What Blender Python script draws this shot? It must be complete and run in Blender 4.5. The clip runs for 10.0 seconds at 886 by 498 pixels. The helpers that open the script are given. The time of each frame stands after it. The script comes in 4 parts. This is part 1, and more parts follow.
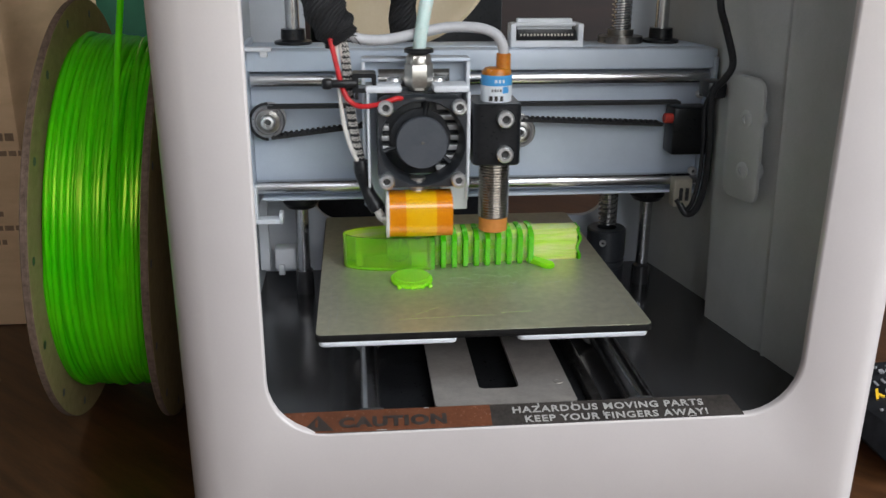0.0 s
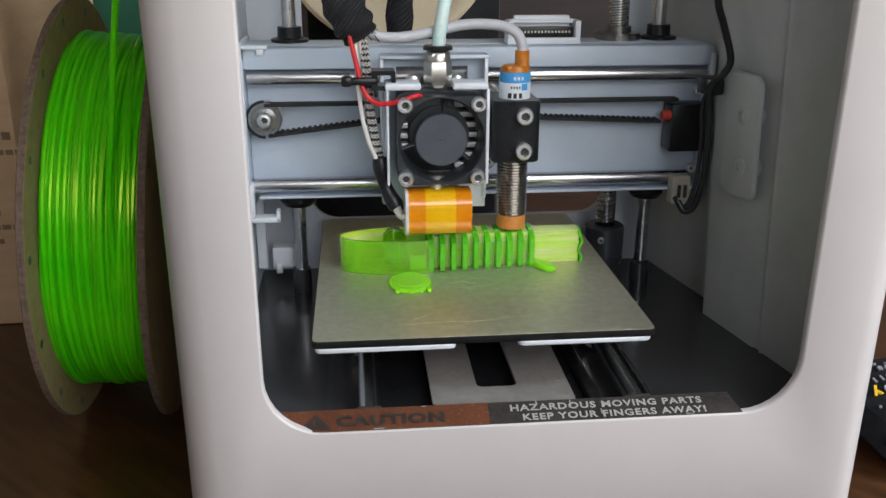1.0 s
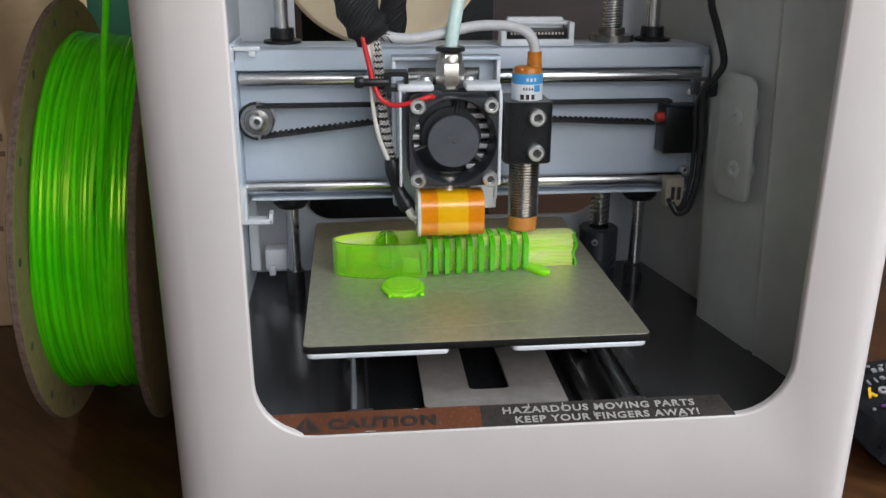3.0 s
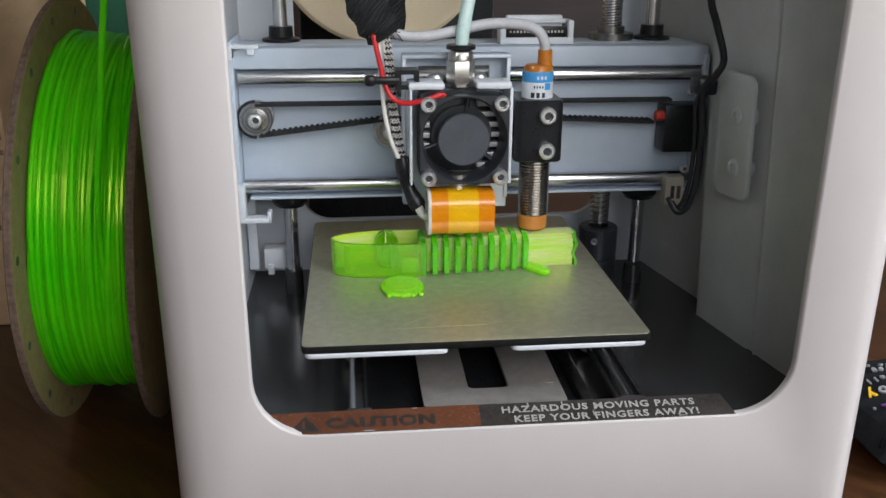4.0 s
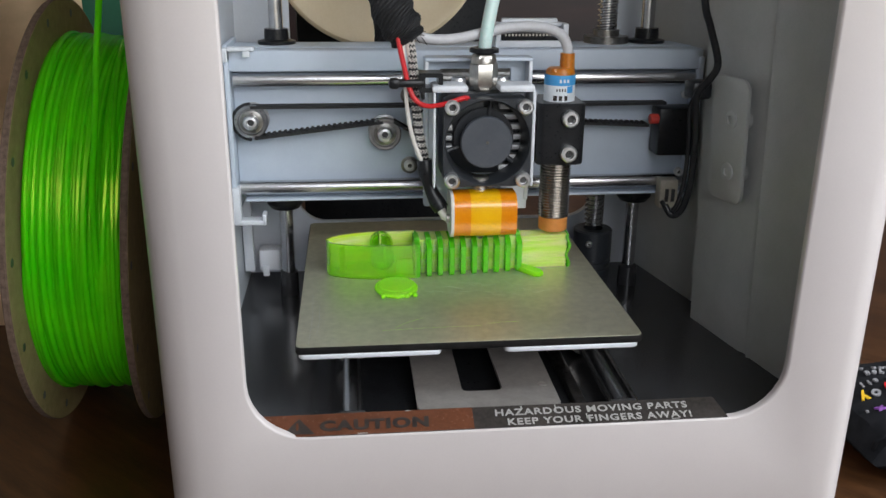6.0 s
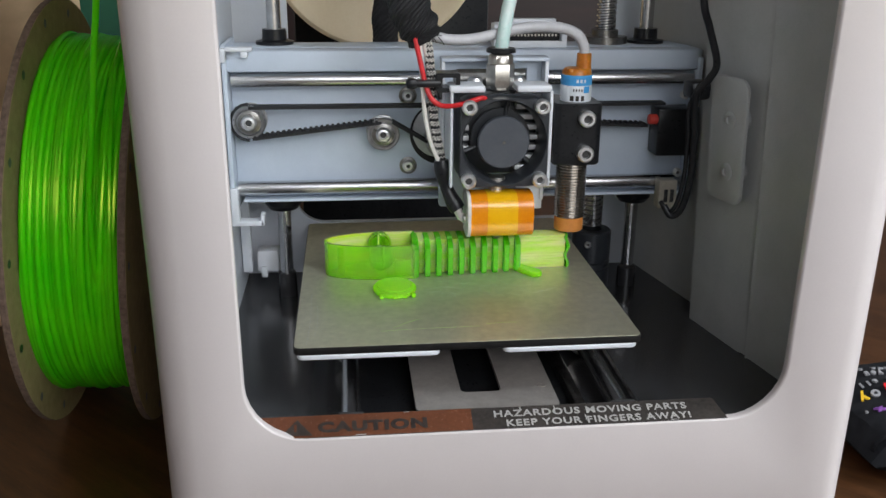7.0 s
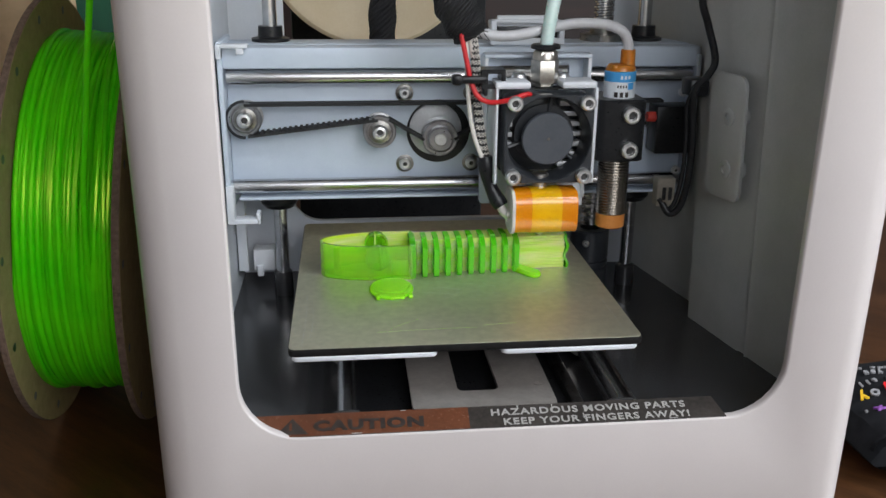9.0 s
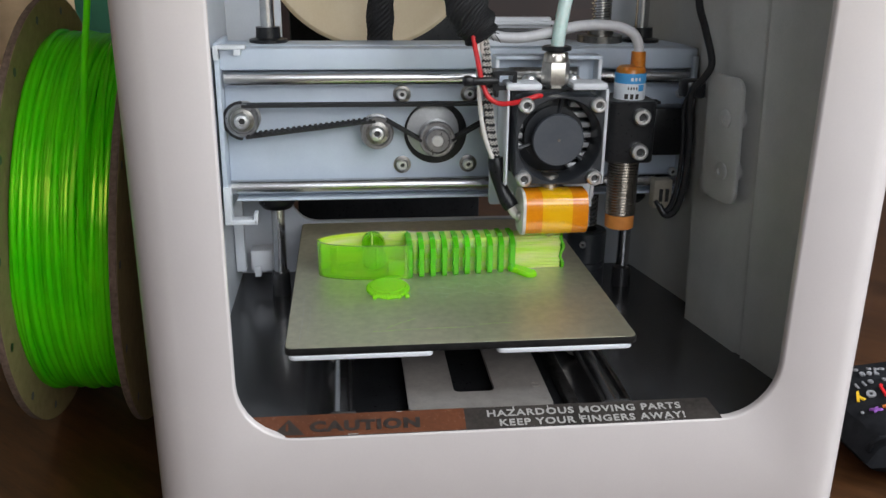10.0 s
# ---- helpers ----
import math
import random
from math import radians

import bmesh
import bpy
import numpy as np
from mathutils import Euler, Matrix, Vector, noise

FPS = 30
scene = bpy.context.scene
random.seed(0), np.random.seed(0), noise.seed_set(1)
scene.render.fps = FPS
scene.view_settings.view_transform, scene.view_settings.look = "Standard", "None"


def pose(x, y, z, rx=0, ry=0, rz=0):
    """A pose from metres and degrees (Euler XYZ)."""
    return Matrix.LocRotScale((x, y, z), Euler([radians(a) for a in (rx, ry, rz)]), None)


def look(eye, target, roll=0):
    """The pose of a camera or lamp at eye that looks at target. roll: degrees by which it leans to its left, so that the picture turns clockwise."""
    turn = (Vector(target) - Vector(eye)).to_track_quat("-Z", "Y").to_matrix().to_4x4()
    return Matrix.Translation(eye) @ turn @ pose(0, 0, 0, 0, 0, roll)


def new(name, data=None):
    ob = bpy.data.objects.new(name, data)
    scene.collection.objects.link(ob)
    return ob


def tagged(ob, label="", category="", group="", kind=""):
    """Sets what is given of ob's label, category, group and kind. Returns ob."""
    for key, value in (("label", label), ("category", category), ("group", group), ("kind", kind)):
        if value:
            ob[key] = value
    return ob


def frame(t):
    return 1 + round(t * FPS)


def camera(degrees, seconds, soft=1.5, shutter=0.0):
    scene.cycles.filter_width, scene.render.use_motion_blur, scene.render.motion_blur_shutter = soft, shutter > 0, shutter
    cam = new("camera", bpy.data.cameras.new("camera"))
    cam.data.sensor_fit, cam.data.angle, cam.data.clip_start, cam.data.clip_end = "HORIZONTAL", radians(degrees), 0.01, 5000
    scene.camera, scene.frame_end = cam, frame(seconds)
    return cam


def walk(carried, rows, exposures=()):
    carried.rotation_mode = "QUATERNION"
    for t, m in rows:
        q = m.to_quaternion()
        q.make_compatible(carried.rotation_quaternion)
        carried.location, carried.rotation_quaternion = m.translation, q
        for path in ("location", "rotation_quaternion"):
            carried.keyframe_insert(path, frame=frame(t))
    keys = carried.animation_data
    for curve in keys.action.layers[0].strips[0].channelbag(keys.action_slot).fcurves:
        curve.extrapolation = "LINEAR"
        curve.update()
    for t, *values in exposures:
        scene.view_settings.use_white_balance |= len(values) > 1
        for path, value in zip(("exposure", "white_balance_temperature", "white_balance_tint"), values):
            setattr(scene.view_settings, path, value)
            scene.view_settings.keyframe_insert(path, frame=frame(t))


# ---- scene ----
# Millimetre plan: x to the right, y away from the opening, z above the build plate; the table top is 70 mm below it.
MM, TABLE = 0.001, -70.0


def at(x, y, z):
    return Vector((x * MM, y * MM, (z - TABLE) * MM))


def eye(x, y, z, yaw, pitch, roll):
    a, b = radians(yaw), radians(pitch)
    way = Vector((math.sin(a) * math.cos(b), math.cos(a) * math.cos(b), math.sin(b)))
    return look(at(x, y, z), at(x, y, z) + way, roll)


cam = camera(53.551, 10.0, soft=1.5, shutter=0.5)
walk(cam, [
    (0.0, eye(-37.05, -237.78, 109.92, 5.670, -19.363, 0.342)),
    (0.5, eye(-36.49, -237.90, 110.33, 5.692, -19.379, 0.248)),
    (1.0, eye(-36.18, -237.16, 109.85, 5.684, -19.529, 0.173)),
    (1.5, eye(-35.71, -237.04, 110.29, 5.721, -19.530, 0.149)),
    (2.0, eye(-34.90, -237.12, 110.43, 5.741, -19.499, 0.211)),
    (2.5, eye(-34.72, -236.85, 110.02, 5.849, -19.392, 0.238)),
    (4.0, eye(-34.43, -235.68, 108.79, 5.924, -19.390, 0.281)),
    (4.5, eye(-33.93, -235.67, 108.71, 5.942, -19.378, 0.313)),
    (5.0, eye(-34.09, -235.91, 109.36, 5.977, -19.341, 0.382)),
    (5.5, eye(-33.72, -236.12, 109.98, 6.039, -19.409, 0.445)),
    (7.0, eye(-33.28, -235.41, 109.64, 6.178, -19.344, 0.475)),
    (7.5, eye(-33.52, -234.79, 108.98, 6.249, -19.274, 0.498)),
    (8.0, eye(-33.36, -234.61, 109.09, 6.356, -19.243, 0.647)),
    (8.5, eye(-33.26, -234.53, 108.38, 6.320, -19.233, 0.595)),
    (9.0, eye(-32.59, -234.01, 107.52, 6.285, -19.186, 0.493)),
    (9.5, eye(-31.57, -233.97, 107.48, 6.226, -19.122, 0.542)),
    (10.0, eye(-31.82, -234.47, 108.07, 6.333, -19.184, 0.610)),
])

# ---- world and light ----
world = bpy.data.worlds.new("sky")
scene.world = world
world.use_nodes = True
wn = world.node_tree
sky = wn.nodes.new("ShaderNodeTexSky")
sky.sky_type, sky.sun_disc = "NISHITA", False
sky.sun_elevation, sky.sun_rotation = radians(35), radians(160)
wn.links.new(sky.outputs["Color"], wn.nodes["Background"].inputs["Color"])
wn.nodes["Background"].inputs["Strength"].default_value = 0.15


def area_lamp(name, place, target, width, height, power, colour):
    d = bpy.data.lights.new(name, "AREA")
    d.shape, d.size, d.size_y, d.energy, d.color = "RECTANGLE", width, height, power, colour
    ob = new(name, d)
    ob.matrix_world = look(place, target)
    return ob


# unseen lamps added behind the camera and to its right, standing for daylight
area_lamp("window_light", (0.975, -0.10, 0.56), (0.05, 0.0, 0.06), 0.46, 0.42, 12.0, (0.90, 0.955, 1.0))
area_lamp("window_light_2", (0.17, -0.43, 0.34), (0.0, 0.06, 0.12), 0.46, 0.22, 1.08, (0.96, 0.97, 1.0))
area_lamp("window_light_3", (0.36, -0.43, 0.74), (0.0, 0.06, 0.12), 0.26, 0.26, 2.0, (0.83, 0.93, 1.0))
scene.view_settings.exposure = 0.0

# ---- materials ----


def surface(name, dark, light, grain=120.0, rough=0.5, metal=0.0, bump=0.0, fine=900.0, stretch=(1, 1, 1), coat=0.0,
            glow=0.0, sss=0.0, sss_radius=(1, 1, 1), clear=0.0, spread=0.08, vary=0.0, turn=0.0, low=0.35, high=0.65, spec=0.5, tint=None):
    m = bpy.data.materials.new(name)
    m.use_nodes = True
    nt = m.node_tree
    b = nt.nodes["Principled BSDF"]

    def node(kind, **kw):
        n = nt.nodes.new(kind)
        for k, v in kw.items():
            n.inputs[k].default_value = v
        return n

    co = node("ShaderNodeTexCoord")
    mp = node("ShaderNodeMapping", Scale=stretch)
    if turn:
        rot = node("ShaderNodeMapping", Rotation=(0, 0, radians(turn)))
        nt.links.new(co.outputs["Object"], rot.inputs["Vector"])
        nt.links.new(rot.outputs["Vector"], mp.inputs["Vector"])
    else:
        nt.links.new(co.outputs["Object"], mp.inputs["Vector"])
    big = node("ShaderNodeTexNoise", Scale=grain, Detail=5.0, Roughness=0.6)
    small = node("ShaderNodeTexNoise", Scale=fine, Detail=3.0, Roughness=0.6)
    for n in (big, small):
        nt.links.new(mp.outputs["Vector"], n.inputs["Vector"])
    blend = node("ShaderNodeMath")
    blend.operation = "MULTIPLY_ADD"
    blend.inputs[1].default_value = 0.35
    nt.links.new(small.outputs["Fac"], blend.inputs[0])
    scaled = node("ShaderNodeMath")
    scaled.operation = "MULTIPLY"
    scaled.inputs[1].default_value = 0.65
    nt.links.new(big.outputs["Fac"], scaled.inputs[0])
    nt.links.new(scaled.outputs[0], blend.inputs[2])
    ramp = node("ShaderNodeValToRGB")
    ramp.color_ramp.elements[0].color, ramp.color_ramp.elements[1].color = (*dark, 1), (*light, 1)
    ramp.color_ramp.elements[0].position, ramp.color_ramp.elements[1].position = low, high
    nt.links.new(blend.outputs[0], ramp.inputs["Fac"])
    out = ramp.outputs["Color"]
    if vary:
        info = node("ShaderNodeObjectInfo")
        rng = node("ShaderNodeMapRange")
        rng.inputs["To Min"].default_value, rng.inputs["To Max"].default_value = 1 - vary, 1 + vary
        nt.links.new(info.outputs["Random"], rng.inputs["Value"])
        hsv = node("ShaderNodeHueSaturation")
        nt.links.new(rng.outputs["Result"], hsv.inputs["Value"])
        nt.links.new(out, hsv.inputs["Color"])
        out = hsv.outputs["Color"]
    nt.links.new(out, b.inputs["Base Color"])
    rr = node("ShaderNodeMapRange")
    rr.inputs["To Min"].default_value, rr.inputs["To Max"].default_value = max(rough - spread, 0.02), min(rough + spread, 1)
    nt.links.new(small.outputs["Fac"], rr.inputs["Value"])
    nt.links.new(rr.outputs["Result"], b.inputs["Roughness"])
    b.inputs["Metallic"].default_value = metal
    b.inputs["Coat Weight"].default_value = coat
    b.inputs["Specular IOR Level"].default_value = spec
    if tint:
        b.inputs["Specular Tint"].default_value = (*tint, 1)
    b.inputs["Transmission Weight"].default_value = clear
    if sss:
        b.inputs["Subsurface Weight"].default_value = sss
        b.inputs["Subsurface Radius"].default_value = sss_radius
        b.inputs["Subsurface Scale"].default_value = 0.004
    if bump:
        bp = node("ShaderNodeBump", Strength=bump, Distance=0.0004)
        nt.links.new(blend.outputs[0], bp.inputs["Height"])
        nt.links.new(bp.outputs["Normal"], b.inputs["Normal"])
    return m


SHELL = surface("shell_plastic", (0.566, 0.522, 0.508), (0.602, 0.556, 0.542), 25, 0.34, bump=0.02, fine=1500, coat=0.15)
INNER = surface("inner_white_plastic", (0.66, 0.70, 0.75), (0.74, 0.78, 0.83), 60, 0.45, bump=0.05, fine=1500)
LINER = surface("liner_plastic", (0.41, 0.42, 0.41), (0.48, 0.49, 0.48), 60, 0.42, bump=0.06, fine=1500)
FLOORP = surface("floor_plastic", (0.032, 0.032, 0.034), (0.045, 0.045, 0.047), 20, 0.22, spread=0.05, spec=0.65, coat=0.12)
PLATE = surface("painted_steel", (0.56, 0.635, 0.73), (0.64, 0.715, 0.81), 70, 0.45, bump=0.12, fine=2500)
BRACKET = surface("white_painted_steel", (0.70, 0.73, 0.77), (0.80, 0.83, 0.87), 80, 0.4, bump=0.1, fine=2500)
STEEL = surface("polished_steel", (0.55, 0.55, 0.56), (0.72, 0.72, 0.73), 200, 0.25, metal=1.0, stretch=(0.1, 1, 1), spread=0.06)
BOLT = surface("bolt_steel", (0.72, 0.72, 0.72), (0.88, 0.88, 0.88), 400, 0.38, metal=1.0)
SOCKET = surface("socket_shadow", (0.05, 0.05, 0.05), (0.12, 0.12, 0.12), 400, 0.45, metal=0.8)
DARKSTEEL = surface("dark_steel", (0.20, 0.19, 0.18), (0.34, 0.33, 0.31), 300, 0.3, metal=1.0)
PULLEY = surface("pulley_steel", (0.34, 0.34, 0.35), (0.50, 0.50, 0.51), 300, 0.30, metal=1.0)
THREAD = surface("probe_thread", (0.44, 0.41, 0.37), (0.52, 0.49, 0.45), 100, 0.24, metal=1.0)
BLACK = surface("black_plastic", (0.009, 0.0095, 0.011), (0.018, 0.019, 0.021), 150, 0.30, bump=0.08, spec=0.32)
FANBLACK = surface("fan_plastic", (0.026, 0.029, 0.034), (0.040, 0.044, 0.050), 150, 0.32, bump=0.05)
HUB = surface("fan_hub_label", (0.060, 0.068, 0.082), (0.082, 0.090, 0.105), 150, 0.5)
RUBBER = surface("belt_rubber", (0.009, 0.009, 0.010), (0.020, 0.020, 0.021), 300, 0.7)
SLEEVE = surface("braided_sleeve", (0.005, 0.005, 0.006), (0.020, 0.020, 0.022), 1200, 0.7, bump=0.8, fine=2500)
SHEET = surface("spring_steel_sheet", (0.44, 0.415, 0.30), (0.72, 0.685, 0.515), 330, 0.38, metal=0.70, bump=0.5, fine=3000, low=0.22, high=0.78)
MAGNET = surface("magnet_sheet", (0.006, 0.006, 0.006), (0.016, 0.015, 0.014), 200, 0.88, bump=0.3, spec=0.2)
BASEPLATE = surface("base_alloy", (0.33, 0.305, 0.28), (0.43, 0.40, 0.37), 200, 0.42, metal=0.25)
ALLOY = surface("alloy_plate", (0.52, 0.53, 0.54), (0.66, 0.67, 0.68), 150, 0.4, metal=0.3)
GREEN = surface("green_print", (0.11, 0.80, 0.008), (0.22, 0.93, 0.015), 60, 0.20, clear=0.42, bump=0.06, fine=1400, stretch=(0.12, 0.12, 2.2),
                sss=0.5, sss_radius=(0.55, 1.0, 0.08))
FLATGREEN = surface("flat_green_print", (0.24, 0.90, 0.008), (0.34, 0.96, 0.015), 60, 0.2, bump=0.06, fine=1400, sss=0.4, sss_radius=(0.55, 1.0, 0.08))
# yellow of the light that glows through the snout, painted as a colour
GLOWGREEN = surface("painted_glow_green", (0.82, 0.92, 0.02), (0.95, 0.98, 0.06), 60, 0.25, bump=0.06, fine=1400)
CLEARGREEN = surface("clear_green", (0.46, 1.0, 0.035), (0.60, 1.0, 0.07), 60, 0.07, clear=0.82, bump=0.03, fine=1400, stretch=(0.12, 0.12, 2.2), spread=0.04)
LIME = surface("green_infill", (0.56, 1.0, 0.05), (0.84, 1.0, 0.36), 120, 0.22, clear=0.04, low=0.40, high=0.58, bump=0.9, fine=900, stretch=(0.1, 0.1, 2.0),
               sss=0.7, sss_radius=(0.8, 1.0, 0.15))
STRAND = surface("green_filament", (0.040, 0.66, 0.004), (0.115, 0.86, 0.007), 14, 0.22, fine=60, sss=0.55, sss_radius=(0.9, 1.0, 0.05), clear=0.0, vary=0.14, spec=1.0, tint=(0.95, 1.0, 0.13))
CARD = surface("grey_cardboard", (0.27, 0.205, 0.085), (0.37, 0.28, 0.125), 250, 0.85, bump=0.5, fine=2000)
CARDEDGE = surface("cardboard_edge", (0.09, 0.06, 0.042), (0.23, 0.155, 0.115), 500, 0.9, bump=0.9, fine=2500)
BOXCARD = surface("brown_cardboard", (0.58, 0.40, 0.235), (0.70, 0.49, 0.30), 40, 0.85, bump=0.3, fine=1500, stretch=(1, 1, 4))
INK = surface("box_ink", (0.20, 0.13, 0.08), (0.30, 0.20, 0.125), 300, 0.8)
WOOD = surface("table_wood", (0.018, 0.0072, 0.0028), (0.092, 0.037, 0.0130), 26, 0.34, bump=0.35, fine=260, stretch=(1, 9, 1), turn=45)
WALLP = surface("room_paint", (0.74, 0.71, 0.68), (0.80, 0.77, 0.74), 8, 0.9)
# the shade on the far wall is put into this dark colour
SHADEDWOOD = surface("shaded_wood", (0.012, 0.006, 0.005), (0.032, 0.013, 0.010), 9, 0.5, stretch=(1, 1, 6))
CREAM = surface("cream_plastic", (0.86, 0.70, 0.46), (0.93, 0.78, 0.55), 50, 0.5)
AMBER = surface("amber_resin", (0.42, 0.13, 0.012), (0.62, 0.22, 0.02), 250, 0.3, sss=0.3, sss_radius=(1, .5, .1))
KAPTON = surface("polyimide_tape", (0.80, 0.24, 0.002), (0.90, 0.32, 0.004), 120, 0.12, coat=0.6, spread=0.04)
KAPTON2 = surface("polyimide_tape_thin", (0.92, 0.46, 0.002), (0.97, 0.54, 0.006), 120, 0.12, coat=0.6, spread=0.04)
TIPORANGE = surface("orange_plastic", (0.60, 0.22, 0.045), (0.72, 0.29, 0.07), 200, 0.42)
WHITEP = surface("white_ceramic", (0.66, 0.63, 0.58), (0.80, 0.77, 0.72), 200, 0.5)
LABELP = surface("white_label", (0.66, 0.70, 0.74), (0.78, 0.82, 0.85), 200, 0.4)
BLUE = surface("blue_print", (0.05, 0.30, 0.66), (0.08, 0.38, 0.75), 200, 0.4)
GREYCABLE = surface("grey_cable", (0.50, 0.50, 0.52), (0.60, 0.60, 0.62), 200, 0.4)
PTFE = surface("ptfe_tube", (0.60, 0.80, 0.76), (0.74, 0.90, 0.86), 150, 0.3, sss=0.4, sss_radius=(.6, 1, 1))
RED = surface("red_wire", (0.55, 0.012, 0.018), (0.70, 0.025, 0.03), 200, 0.35)
NICKEL = surface("nickel_brass", (0.46, 0.44, 0.40), (0.66, 0.63, 0.58), 250, 0.34, metal=1.0)
STICKER = surface("sticker_brown", (0.10, 0.036, 0.018), (0.17, 0.060, 0.030), 70, 0.25, coat=0.4)
STICKERB = surface("sticker_grey", (0.030, 0.026, 0.024), (0.060, 0.052, 0.047), 70, 0.22, coat=0.4)
WHITEINK = surface("white_ink", (0.30, 0.29, 0.28), (0.44, 0.42, 0.40), 400, 0.5)
DARKINK = surface("dark_ink", (0.018, 0.014, 0.012), (0.04, 0.03, 0.025), 400, 0.5)
NEOPRENE = surface("black_fabric", (0.004, 0.0045, 0.006), (0.013, 0.0135, 0.016), 200, 0.8, bump=0.6, fine=2500, spec=0.15)
DKGREEN = surface("dark_green_card", (0.012, 0.095, 0.055), (0.02, 0.13, 0.075), 60, 0.7)
REDP = surface("red_plastic", (0.50, 0.04, 0.03), (0.62, 0.06, 0.04), 200, 0.4)
IVORY = surface("ivory_nylon", (0.45, 0.41, 0.33), (0.58, 0.53, 0.44), 200, 0.5)

# ---- mesh helpers (all in plan millimetres) ----
ORIGIN = {}


def thing(name, place, label, category, group="", kind=""):
    ob = new(name)
    ob.location = at(*place)
    ob.empty_display_size = 0.01
    ORIGIN[ob] = at(*place)
    return tagged(ob, label, category, group, kind)


def mesh_of(name, bm, origin):
    for v in bm.verts:
        v.co = at(*v.co) - origin
    bmesh.ops.recalc_face_normals(bm, faces=bm.faces)
    me = bpy.data.meshes.new(name)
    bm.to_mesh(me)
    bm.free()
    me.polygons.foreach_set("use_smooth", [True] * len(me.polygons))
    me.set_sharp_from_angle(angle=radians(38))
    return me


def part(name, bm, material, parent, label=""):
    while parent.parent and parent.parent.parent:
        parent = parent.parent  # thing > part > sub-part, no deeper
    me = mesh_of(name, bm, ORIGIN[parent])
    me.materials.append(material)
    if material is SLEEVE:
        me.polygons.foreach_set("use_smooth", [False] * len(me.polygons))
    ob = new(name, me)
    ob.parent = parent
    ORIGIN[ob] = ORIGIN[parent]
    return tagged(ob, label)


def solo(name, bm, material, place, label, category, group="", kind=""):
    me = mesh_of(name, bm, at(*place))
    me.materials.append(material)
    ob = new(name, me)
    ob.location = at(*place)
    ORIGIN[ob] = at(*place)
    return tagged(ob, label, category, group, kind)


def box(x0, x1, y0, y1, z0, z1, bevel=0.0, seg=2, bm=None):
    bm = bm or bmesh.new()
    made = bmesh.ops.create_cube(bm, size=1.0)["verts"]
    for v in made:
        v.co = Vector(((x0 + x1) / 2 + v.co.x * (x1 - x0), (y0 + y1) / 2 + v.co.y * (y1 - y0), (z0 + z1) / 2 + v.co.z * (z1 - z0)))
    if bevel:
        edges = list({e for v in made for e in v.link_edges})
        bmesh.ops.bevel(bm, geom=edges, offset=bevel, segments=seg, affect="EDGES", profile=0.5)
    return bm


def lathe(origin, axis, profile, n=32, bm=None):
    """Turns (radius, height) pairs round an axis."""
    bm = bm or bmesh.new()
    q = Vector(axis).to_track_quat("Z", "Y")
    rings = []
    for r, h in profile:
        if r < 1e-6:
            rings.append([bm.verts.new(Vector(origin) + q @ Vector((0, 0, h)))])
        else:
            rings.append([bm.verts.new(Vector(origin) + q @ Vector((r * math.cos(6.283185 * k / n), r * math.sin(6.283185 * k / n), h))) for k in range(n)])
    for a, b in zip(rings, rings[1:]):
        for k in range(n):
            j = (k + 1) % n
            loop = [a[k % len(a)], a[j % len(a)], b[j % len(b)], b[k % len(b)]]
            loop = [v for i, v in enumerate(loop) if v not in loop[:i]]
            if len(loop) > 2:
                bm.faces.new(loop)
    return bm


def rod(p, q, r, n=24, bm=None, ease=0.3):
    d = Vector(q) - Vector(p)
    ll = d.length
    return lathe(p, d, [(0, 0), (r - ease, 0), (r, ease), (r, ll - ease), (r - ease, ll), (0, ll)], n, bm)


def smooth_path(points, step=6):
    pts = [Vector(p) for p in points]
    pts = [2 * pts[0] - pts[1]] + pts + [2 * pts[-1] - pts[-2]]
    out = []
    for a, b, c, d in zip(pts, pts[1:], pts[2:], pts[3:]):
        for k in range(step):
            t = k / step
            out.append(0.5 * (2 * b + (c - a) * t + (2 * a - 5 * b + 4 * c - d) * t * t + (3 * b - a - 3 * c + d) * t ** 3))
    return out + [pts[-2]]


def tube(points, r, n=10, step=6, bm=None, closed=False, flat=1.0):
    bm = bm or bmesh.new()
    pts = smooth_path(points, step) if step > 1 else [Vector(p) for p in points]
    if closed:
        pts = pts[:-1] if (pts[0] - pts[-1]).length < 1e-4 else pts
    rings, up = [], Vector((0.3, 0.5, 0.8)).normalized()
    for i, p in enumerate(pts):
        nxt = pts[(i + 1) % len(pts)] if closed else pts[min(i + 1, len(pts) - 1)]
        prv = pts[i - 1] if closed else pts[max(i - 1, 0)]
        d = (nxt - prv).normalized()
        up = (up - d * up.dot(d)).normalized()
        side = d.cross(up)
        rr = r(i / max(len(pts) - 1, 1)) if callable(r) else r
        rings.append([bm.verts.new(p + rr * (math.cos(6.283185 * k / n) * up + flat * math.sin(6.283185 * k / n) * side)) for k in range(n)])
    for a, b in zip(rings, rings[1:] + ([rings[0]] if closed else [])):
        for k in range(n):
            bm.faces.new((a[k], a[(k + 1) % n], b[(k + 1) % n], b[k]))
    if not closed:
        bm.faces.new(rings[0][::-1])
        bm.faces.new(rings[-1])
    return bm


